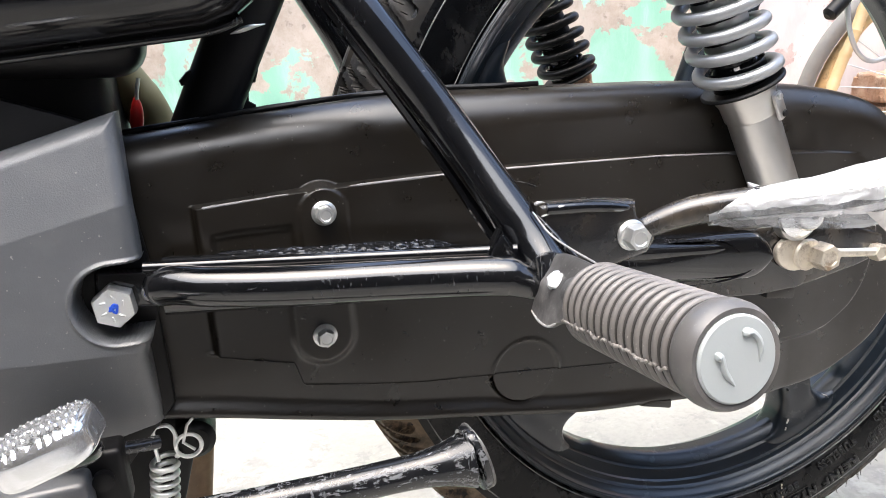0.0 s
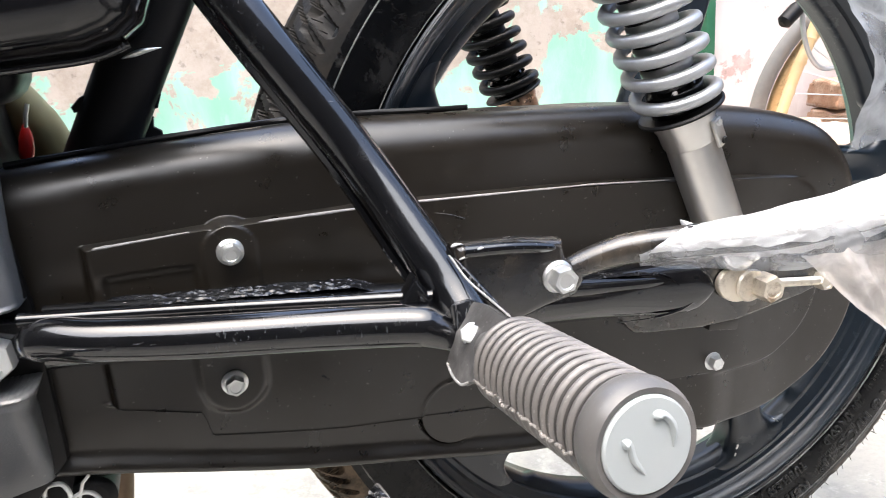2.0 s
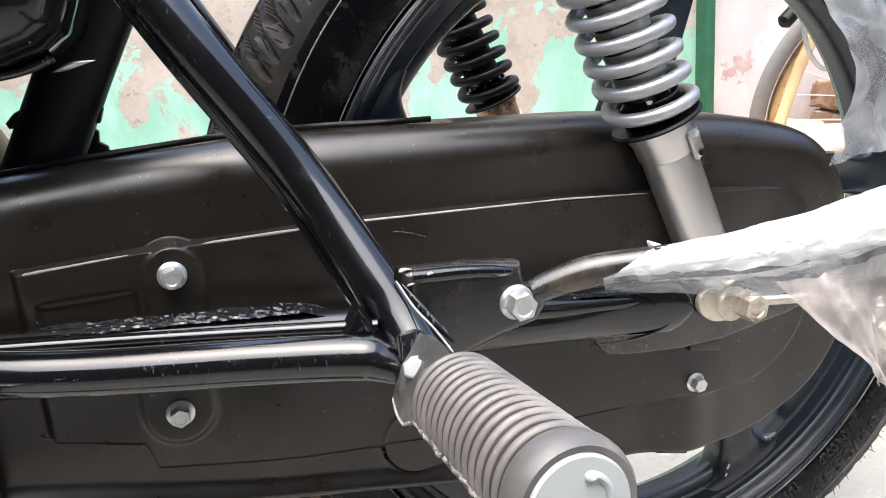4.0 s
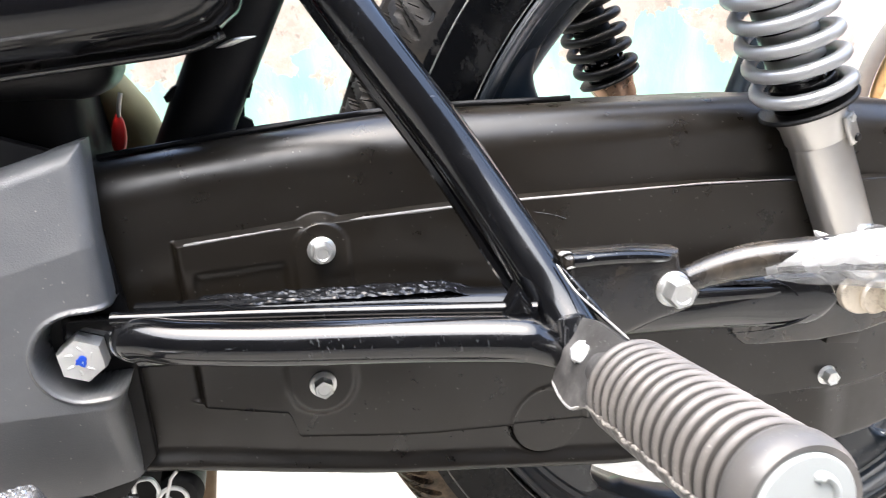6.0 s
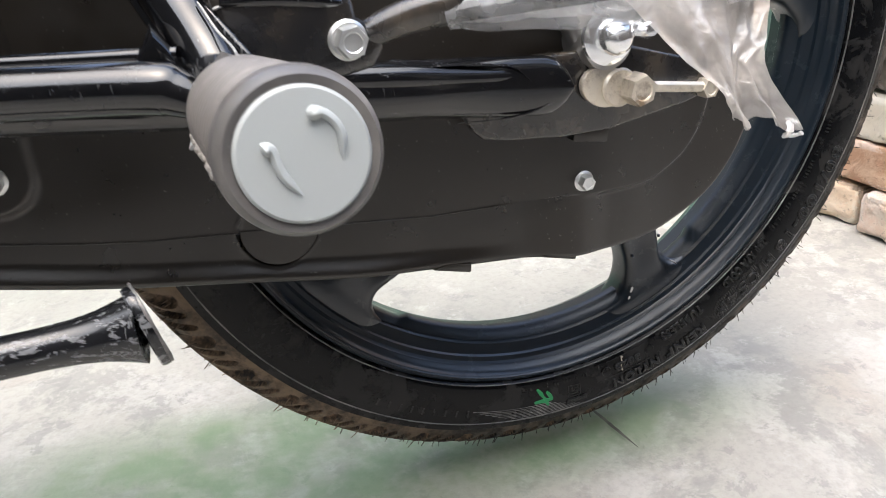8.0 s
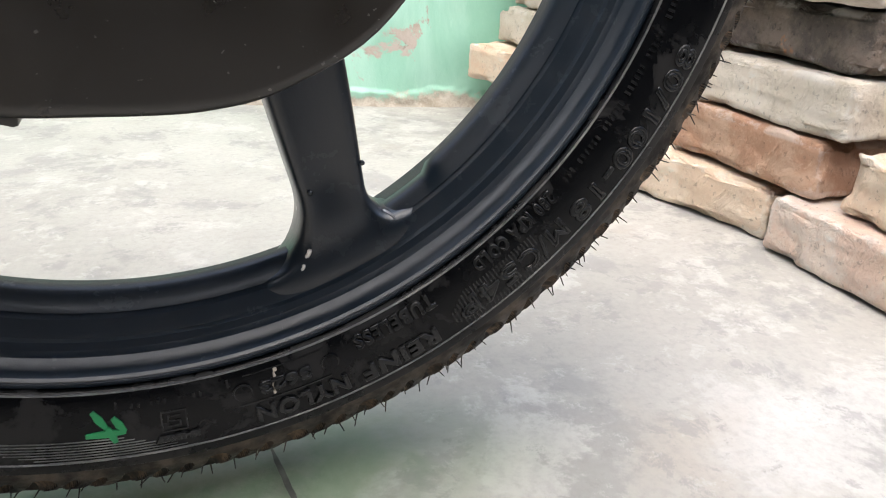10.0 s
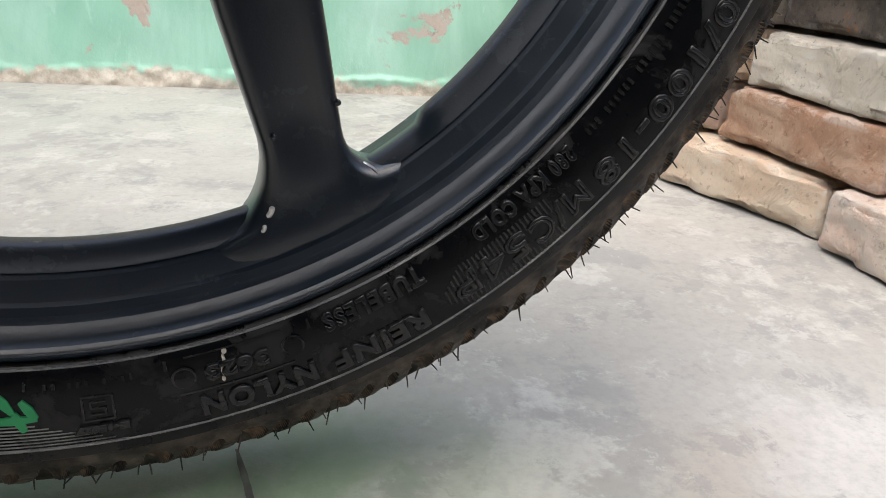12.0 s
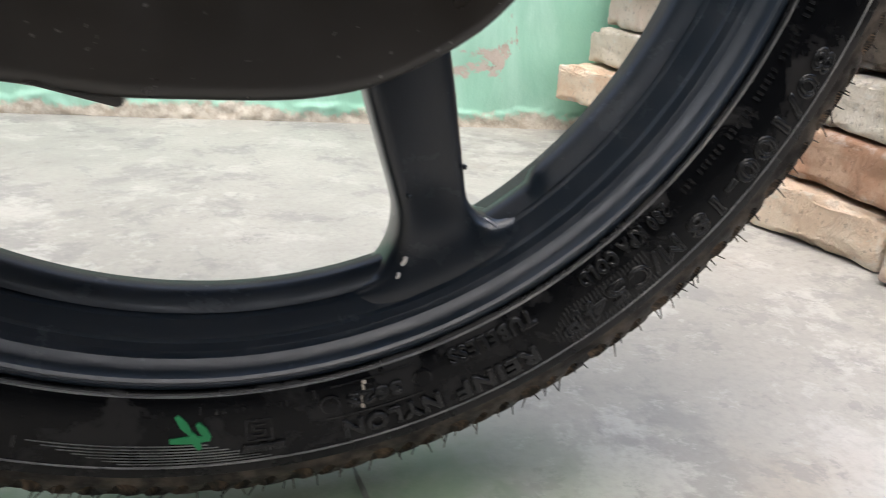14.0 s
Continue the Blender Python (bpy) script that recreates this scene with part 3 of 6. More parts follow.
TYRE_TOP = [(0.2802, 0.0411), (0.2840, 0.0398), (0.2865, 0.0387), (0.2900, 0.0368), (0.2955, 0.0325), (0.3003, 0.0270), (0.3038, 0.0205), (0.3064, 0.0135), (0.3080, 0.0060), (0.3085, 0.0)]


def side_y(r):
    return -float(np.interp(r, [p[0] for p in TYRE_SIDE + TYRE_TOP[:4]], [p[1] for p in TYRE_SIDE + TYRE_TOP[:4]]))


PITCHES, PHASE = 50, 0.57


def groove(a, y, r):
    """Depth of the tread pattern at angle a and distance y from the middle."""
    s, d = abs(y), 0.0
    sign = 1 if y > 0 else -1
    u = (a * PITCHES / (2 * math.pi) + sign * s * 18 + PHASE) % 1.0
    if 0.010 < s < 0.034:
        d = 0.006 if u < 0.15 or 0.38 < u < 0.45 or 0.70 < u < 0.77 else 0.0
    w = 0.007 + 0.0025 * math.sin(a * PITCHES)
    if abs(s - w) < 0.0020:
        d = 0.005
    # rounded scoops cut into the shoulder: one wide, two narrow
    for mid, half, deep, reach in ((0.10, 0.20, 0.0068, 0.0085), (0.46, 0.075, 0.0052, 0.0066), (0.76, 0.075, 0.0052, 0.0066)):
        k = 1 - ((u - mid) / half) ** 2 - (max(0.0, 0.2935 - r) / reach) ** 2
        if s > 0.024 and k > 0:
            d = max(d, deep * math.sqrt(k))
    return d


def tyre_tread():
    bm = bmesh.new()
    n = PITCHES * 44
    prof = [(r, -y) for r, y in TYRE_TOP[:-1]] + [(0.3085, 0.0)] + [(r, y) for r, y in TYRE_TOP[:-1][::-1]]
    fine = []
    for (r0, y0), (r1, y1) in zip(prof, prof[1:]):
        cuts = 6 if abs(y0 + y1) > 0.05 else 3
        for s in range(cuts):
            fine.append((r0 + (r1 - r0) * s / cuts, y0 + (y1 - y0) * s / cuts))
    fine.append(prof[-1])
    rows = []
    for k in range(n):
        a = 2 * math.pi * k / n
        row = []
        for r, y in fine:
            d = groove(a, y, r)
            lean = 0.75 * float(smooth(abs(y), 0.022, 0.036))
            row.append(bm.verts.new(polar(r - d * (1 - 0.6 * lean), a, y - math.copysign(d * lean, y))))
        rows.append(row)
    for k in range(n):
        p, q = rows[k], rows[(k + 1) % n]
        for j in range(len(fine) - 1):
            f = bm.faces.new((p[j], p[j + 1], q[j + 1], q[j]))
            if abs(fine[j][1]) > 0.024 and groove(2 * math.pi * (k + 0.5) / n, (fine[j][1] + fine[j + 1][1]) / 2, (fine[j][0] + fine[j + 1][0]) / 2) > 0.0012:
                f.material_index = 1
    bmesh.ops.recalc_face_normals(bm, faces=bm.faces)
    return bm


def ringed(profile, n=220, a0=0.0, a1=2 * math.pi, closed=True):
    """Profile of (radius, y) turned about the axle; an arc has closed ends."""
    bm = bmesh.new()
    full = abs(a1 - a0) > 6.28
    count = n if full else n + 1
    rows = [[bm.verts.new(polar(r, a0 + (a1 - a0) * k / n, y)) for r, y in profile] for k in range(count)]
    m = len(profile)
    for k in range(n):
        p, q = rows[k], rows[(k + 1) % count]
        for j in range(m if closed else m - 1):
            bm.faces.new((p[j], p[(j + 1) % m], q[(j + 1) % m], q[j]))
    if not full:
        bm.faces.new(rows[0]), bm.faces.new(rows[-1][::-1])
    bmesh.ops.recalc_face_normals(bm, faces=bm.faces)
    return bm


def tyre_walls():
    near = [(r, -y) for r, y in TYRE_SIDE] + [(TYRE_TOP[0][0], -TYRE_TOP[0][1])]
    inner = [(0.286, -0.034), (0.247, -0.030)]
    one = ringed(near + inner, 260)
    two = ringed([(r, -y) for r, y in near + inner], 160)
    # fine moulded rings: bead line and shoulder line
    ridge = lambda r, w, h: ringed([(r + w * math.cos(q), side_y(r) - h * math.sin(q)) for q in np.linspace(0, math.pi, 7)] + [(r - w, side_y(r) + 0.001), (r + w, side_y(r) + 0.001)], 260)
    return join(one, two), ridge(0.2440, 0.0004, 0.0006), ridge(0.2746, 0.0005, 0.0007)


wheel = part("rear_wheel", turned([(0, -0.055), (0.030, -0.055), (0.034, -0.045), (0.066, -0.040), (0.075, -0.030), (0.075, 0.030), (0.066, 0.040), (0.03, 0.05), (0, 0.05)], (0, 0, AX), (0, 1, 0), 48), RIM, bike, "satin black five-spoke alloy wheel with a new road tyre")
tyre_sides, bead_line, shoulder_line = tyre_walls()
part("bead_line", bead_line, LINE, wheel, "thin pale moulding line", 80)
part("shoulder_line", shoulder_line, LINE, wheel, "thin pale moulding line", 80)
part("tyre", tyre_sides, TYRE, wheel, "new black tubeless tyre sidewall with raised lettering", 50)
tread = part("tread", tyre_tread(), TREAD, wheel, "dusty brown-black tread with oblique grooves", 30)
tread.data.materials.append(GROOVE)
RIM_SIDE = [(0.2420, 0.0335), (0.2415, 0.0368), (0.2402, 0.0376), (0.2397, 0.0374), (0.2392, 0.0378), (0.2386, 0.0374), (0.2381, 0.0375), (0.2375, 0.0368), (0.2369, 0.0363), (0.2362, 0.0335), (0.2352, 0.0318), (0.2318, 0.0290), (0.2312, 0.0276), (0.2300, 0.0262), (0.2270, 0.0248), (0.2262, 0.0225), (0.2245, 0.0215), (0.2190, 0.0190), (0.2172, 0.0160), (0.2158, 0.0120), (0.2140, 0.0100)]
rim_profile = [(r, -y) for r, y in RIM_SIDE] + [(r, y) for r, y in RIM_SIDE[::-1]] + [(0.238, 0.028), (0.2245, 0.016), (0.2245, -0.016), (0.238, -0.028)]
part("rim", ringed(rim_profile, 320), RIM, wheel, "", 24)

SPOKE0, SWIRL = radians(-65.2), radians(11.7)


def spoke(a):
    """A cast spoke that leans from the radius and flares into the rim."""
    bm = bmesh.new()
    rows = []
    root = Vector((0.2175 * math.cos(a), 0, 0.2175 * math.sin(a)))
    t = a + math.pi - SWIRL
    way, side = Vector((math.cos(t), 0, math.sin(t))), Vector((-math.sin(t), 0, math.cos(t)))
    b = way.dot(root)
    for i in range(45):
        s = -0.0085 + 0.1805 * (i / 44) ** 1.4
        w = 0.0150 + 0.0045 * smooth(s, 0.0, 0.10)
        ring = []
        for k in range(32):
            c, q = math.cos(2 * math.pi * k / 32), math.sin(2 * math.pi * k / 32)
            rho = 0.033 if c > 0 else 0.024
            fillet = rho - math.sqrt(max(0.0, rho * rho - max(0.0, rho - max(s, 0.0)) ** 2))
            x = math.copysign(abs(c) ** 0.5, c) * (w + fillet) - 0.0008
            y = math.copysign(abs(q) ** 0.5, q) * 0.0145 - 0.005 - (0.0030 * smooth(-s, -0.010, 0.009) if q < 0 else 0.0)
            if q < 0:
                y += 0.0042 * math.exp(-((abs(x) / w) / 0.62) ** 4) * smooth(s, 0.005, 0.04)
            s0 = -b - math.sqrt(b * b - 2 * x * side.dot(root) - x * x)
            p = root + way * (s + s0 * (1 - smooth(s, 0.0, 0.07))) + side * x
            ring.append(bm.verts.new((p.x, y, AX + p.z)))
        rows.append(ring)
    for p, q in zip(rows, rows[1:]):
        for k in range(32):
            bm.faces.new((p[k], p[(k + 1) % 32], q[(k + 1) % 32], q[k]))
    bm.faces.new(rows[0][::-1]), bm.faces.new(rows[-1])
    bmesh.ops.recalc_face_normals(bm, faces=bm.faces)
    return bm


def rim_rib(a0, a1):
    """Raised inner band of the rim between two spokes, tapering in at one end."""
    bm = bmesh.new()
    rows = []
    for k in range(49):
        u = k / 48
        lift = 0.0046 + 0.0030 * float(smooth(u, 0.165, 0.185))
        prof = [(0.2172, -0.017), (0.2172 - 0.8 * lift, -0.013), (0.2168 - lift, -0.010), (0.2168 - lift, -0.004), (0.2172 - 0.8 * lift, -0.002), (0.2172, -0.001)]
        rows.append([bm.verts.new(polar(r, a0 + (a1 - a0) * u, y)) for r, y in prof])
    for p, q in zip(rows, rows[1:]):
        for j in range(5):
            bm.faces.new((p[j], p[j + 1], q[j + 1], q[j]))
    bmesh.ops.recalc_face_normals(bm, faces=bm.faces)
    return bm


for k in range(5):
    a = SPOKE0 + k * 2 * math.pi / 5
    part("spoke", spoke(a), RIM, wheel)
    part("rim_rib", rim_rib(a + radians(3.0), a + radians(66)), RIM, wheel)
for (x0, y0, z0), (x1, y1, z1), r in (((0.1070, -0.0225, 0.1545), (0.1130, -0.0225, 0.1500), 0.0018), ((0.0732, -0.0215, 0.1380), (0.0714, -0.0215, 0.1335), 0.0011), ((0.0700, -0.0225, 0.1310), (0.0692, -0.0225, 0.1280), 0.0008)):
    part("scuff", tube(spline([(x0, y0, z0), ((x0 + x1) / 2 + 0.0006, (y0 + y1) / 2, (z0 + z1) / 2), (x1, y1, z1)], 4), [0.0003] + [r] * 7 + [0.0003], 8, 0.35), ALLOY, wheel, "bare scuff in the rim paint")
part("brake_drum", turned([(0, 0.030), (0.062, 0.030), (0.071, 0.034), (0.074, 0.042), (0.074, 0.070), (0.066, 0.076), (0, 0.078)], (0, 0, AX), (0, 1, 0), 56), ALLOY, wheel, "dull alloy brake drum on the far side")
for x, z in ((0.0980, 0.1761), (0.0745, 0.1634)):
    part("casting_pip", turned([(0, 0), (0.0013, 0), (0.0012, 0.0012), (0.0006, 0.0018), (0, 0.0019)], (x, -0.0175, z), (0, -1, 0), 10), RIM, wheel)
for nm, c, r in (("hub_cap", 0, 0.03),):
    part(nm, turned([(0, -0.062), (0.022, -0.062), (r, -0.052), (r, -0.045), (0, -0.045)], (0, 0, AX), (0, 1, 0), 32), DARK, wheel)


def hairs():
    """Moulding hairs left on the tread edge and shoulder of a new tyre."""
    rnd = random.Random(4)
    bm = bmesh.new()
    for k in range(500):
        a = 2 * math.pi * (k + rnd.uniform(-0.3, 0.3)) / 500
        if rnd.random() < 0.25:
            continue
        y = rnd.choice((-0.0365, -0.030, -0.0235, -0.033, 0.03))
        r = float(np.interp(abs(y), [p[1] for p in TYRE_TOP[::-1]], [p[0] for p in TYRE_TOP[::-1]]))
        ln = rnd.uniform(0.0028, 0.0062)
        p0 = Vector(polar(r - 0.001, a, y))
        p1 = Vector(polar(r + ln, a + rnd.uniform(-0.014, 0.006), y - rnd.uniform(-0.001, 0.002)))
        side = (p1 - p0).cross(Vector((0, 1, 0))).normalized() * 0.00036
        dep = Vector((0, 0.00036, 0))
        base = [bm.verts.new(p0 + side), bm.verts.new(p0 - side + dep), bm.verts.new(p0 - side - dep)]
        tip = [bm.verts.new(p1 + side * 0.6), bm.verts.new(p1 - side * 0.6 + dep * 0.6), bm.verts.new(p1 - side * 0.6 - dep * 0.6)]
        for i in range(3):
            j = (i + 1) % 3
            bm.faces.new((base[i], base[j], tip[j], tip[i]))
        bm.faces.new(tip)
    return bm


tagged(part("rubber_hairs", hairs(), TREAD, wheel, "short rubber moulding hairs along the tread"), kind="stuff")


def lettering(text, r, a_mid, height, span, lift=0.0007, outline=False):
    """Raised letters along the sidewall, read clockwise with their tops outwards."""
    cu = bpy.data.curves.new("letters", "FONT")
    cu.body, cu.size, cu.extrude, cu.align_x, cu.space_character = text, height / 0.7, 0.0008, "CENTER", 1.15
    cu.resolution_u, cu.bevel_depth, cu.bevel_resolution = 3, 0.0006, 2
    if outline:
        cu.fill_mode, cu.extrude, cu.bevel_depth = "NONE", 0.0, 0.0007
    ob = new("letters", cu)
    me = bpy.data.meshes.new_from_object(ob.evaluated_get(bpy.context.evaluated_depsgraph_get()))
    bpy.data.objects.remove(ob)
    bm = bmesh.new()
    bm.from_mesh(me)
    bpy.data.meshes.remove(me)
    bmesh.ops.subdivide_edges(bm, edges=[e for e in bm.edges if e.calc_length() > 0.004], cuts=2)
    wide = max(v.co.x for v in bm.verts) - min(v.co.x for v in bm.verts)
    for v in bm.verts:
        v.co.x *= radians(span) * r / wide
        rr = r + v.co.y - height / 2
        aa = a_mid - v.co.x / r
        v.co = Vector(polar(rr, aa, side_y(rr) - lift - v.co.z + 0.0004))
    bmesh.ops.recalc_face_normals(bm, faces=bm.faces)
    return bm


for text, r, a, h, span in (
    ("80/100-18", 0.2672, -32.4, 0.0098, 20.6),
    ("M/C", 0.2658, -46.8, 0.0098, 6.2),
    ("54P", 0.2650, -54.1, 0.0098, 7.8),
    ("3623", 0.2545, -77.0, 0.0050, 5.4),
    ("IS-15627", 0.2676, -87.8, 0.0022, 4.0),
    ("REINF", 0.2675, -65.2, 0.0075, 8.6),
    ("NYLON", 0.2670, -75.8, 0.0075, 9.4),
    ("TUBELESS", 0.2508, -64.4, 0.0065, 9.6),
    ("280 KPA COLD", 0.2500, -48.3, 0.0060, 11.5),
):
    part("lettering", lettering(text, r, radians(a), h, span, outline=h > 0.009), LETTER, wheel, "raised black tyre lettering", 65)


def arc_bar(r0, r1, a0, a1, lift=0.0006):
    n = 12
    return ringed([(r0, side_y(r0) - lift), (r1, side_y(r1) - lift), (r1, side_y(r1) + 0.001), (r0, side_y(r0) + 0.001)], n, radians(a0), radians(a1))


# small unreadable moulded lines as plain bars
bars = [(0.2603, 0.2609, -81.9, -72.5), (0.2470, 0.2474, -81.0, -72.6),
        (0.2490, 0.2512, -91.8, -90.4), (0.2490, 0.2512, -90.0, -87.8), (0.2490, 0.2512, -87.4, -86.4), (0.2490, 0.2512, -86.0, -84.5),
        (0.2548, 0.2554, -89.2, -86.8), (0.2640, 0.2646, -89.2, -86.8), (0.2570, 0.2575, -88.6, -87.4), (0.2594, 0.2599, -88.6, -87.4), (0.2618, 0.2623, -88.6, -87.4),
        (0.2554, 0.2640, -89.2, -89.05), (0.2554, 0.2640, -86.95, -86.8), (0.2570, 0.2596, -88.6, -88.45), (0.2596, 0.2620, -87.55, -87.4),
        (0.2480, 0.2510, -93.2, -93.0), (0.2470, 0.2505, -82.7, -82.45), (0.2470, 0.2505, -70.5, -70.25)]
# hatched field behind the load index
bars += [(0.2560 + 0.006 * max(0.0, -56.6 - a) / 2, 0.2755 - 0.006 * max(0.0, -56.6 - a) / 2, a, a + 0.17) for a in np.arange(-58.8, -47.2, 0.44)]
bars += [(0.2484, 0.2514, -40.5 + 0.62 * k, -40.22 + 0.62 * k) for k in range(44) if k % 7 != 3]
bars += [(0.2630, 0.2680, -124 + 2 * k, -122.9 + 2 * k) for k in range(9)]
strokes = []
for r0, r1, a0, a1 in bars:
    if r1 - r0 > 0.0015 and a1 - a0 > 0.9:
        count = int((a1 - a0) / 0.62)
        strokes += [(r0, r1, a0 + 0.62 * k, a0 + 0.62 * k + 0.26) for k in range(count)]
    else:
        strokes.append((r0, r1, a0, a1))
for b in strokes:
    part("moulded_bar", arc_bar(*b), LETTER, wheel)
for a in (-72.2, -81.3):
    part("moulded_ring", tube([polar(0.2545 + 0.0040 * math.cos(q), radians(a) + 0.0040 / 0.2545 * math.sin(q), side_y(0.2545) - 0.0002) for q in np.linspace(0, 2 * math.pi, 25)], 0.00045, 6), LETTER, wheel)
for k in range(8):
    part("moulded_bar", arc_bar(0.2640 + 0.0014 * k, 0.2643 + 0.0014 * k, -107 + 1.2 * k, -92.5 + 0.9 * k, 0.0005), LINE, wheel)


def patch(pts, lift, jitter=0.0):
    """A thin daub on the sidewall, outline in (radius, angle in degrees)."""
    bm = bmesh.new()
    f = bm.faces.new([bm.verts.new(polar(r, radians(a), side_y(r) - lift)) for r, a in pts])
    got = bmesh.ops.extrude_face_region(bm, geom=[f])
    for v in got["geom"]:
        if isinstance(v, bmesh.types.BMVert):
            v.co.y += lift + 0.0003
    bmesh.ops.recalc_face_normals(bm, faces=bm.faces)
    return bm


MARK = [((0.2513, -95.2), (0.2585, -93.9)), ((0.2619, -95.7), (0.2609, -92.3)), ((0.2544, -93.4), (0.2609, -92.3)), ((0.2585, -93.9), (0.2655, -93.1))]


def stroke(p, q, w, lift):
    """A straight brush stroke on the sidewall between two (radius, degrees)."""
    (r0, a0), (r1, a1) = p, q
    dr, da = r1 - r0, radians(a1 - a0) * r0
    k = w / math.hypot(dr, da)
    ox, oa = -da * k, math.degrees(dr * k / r0)
    return patch([(r0 + ox * 0.6, a0 + oa * 0.6), (r0 - ox * 0.5, a0 - oa * 0.5), ((r0 + r1) / 2 - ox, (a0 + a1) / 2 - oa), (r1 - ox * 0.7, a1 - oa * 0.7), (r1 + ox * 0.4, a1 + oa * 0.4), ((r0 + r1) / 2 + ox, (a0 + a1) / 2 + oa)], lift)


part("paint_mark", join(*[stroke(p, q, 0.0016, 0.0008 + 0.0001 * i) for i, (p, q) in enumerate(MARK)]), GREEN_INK, wheel, "bright green paint mark daubed on the tyre")
part("latex_drip", join(*[patch([(r + ln * math.cos(b) , a + w * math.sin(b)) for b in np.linspace(0, 2 * math.pi, 9)[:-1]], 0.0007) for r, a, ln, w in ((0.2482, -77.7, 0.0010, 0.22), (0.2512, -77.9, 0.0022, 0.14), (0.2550, -78.1, 0.0020, 0.26), (0.2582, -78.3, 0.0010, 0.16))]), CHALK, wheel, "dried pale drip on the tyre sidewall")

# chain case: one moulded cover with a stepped panel
CASE_TOP = [(-0.412, 0.4405), (-0.350, 0.4455), (-0.287, 0.4478), (-0.254, 0.4478), (-0.190, 0.4455), (-0.113, 0.4415), (-0.072, 0.4390), (-0.006, 0.4325), (0.031, 0.4265), (0.065, 0.4170), (0.086, 0.4050), (0.101, 0.3870), (0.110, 0.3650), (0.1145, 0.3380), (0.1150, 0.3220)]
CASE_BOT = [(-0.416, 0.2890), (-0.376, 0.2800), (-0.331, 0.2685), (-0.283, 0.2575), (-0.229, 0.2475), (-0.165, 0.2355), (-0.108, 0.2282), (-0.060, 0.2224), (-0.024, 0.2191), (0.010, 0.2174), (0.030, 0.2180), (0.050, 0.2225), (0.078, 0.2375), (0.096, 0.2570), (0.107, 0.2790), (0.1135, 0.3060), (0.1150, 0.3220)]
LEDGE_TOP = [(-0.3755, 0.4035), (-0.324, 0.4055), (-0.229, 0.4048), (-0.110, 0.3995), (-0.054, 0.3950), (0.015, 0.3885), (0.075, 0.380)]
LEDGE_LOW = [(-0.3880, 0.3220), (-0.3395, 0.3085), (-0.3350, 0.2890), (-0.2220, 0.2765), (-0.1195, 0.2650), (-0.026, 0.2610)]
CASE_Y = -0.0955


def rounded(line):
    return [(p[0], p[2]) for p in spline([Vector((x, 0.0, z)) for x, z in line], 4)]


CASE_TOP, CASE_BOT = rounded(CASE_TOP), rounded(CASE_BOT)


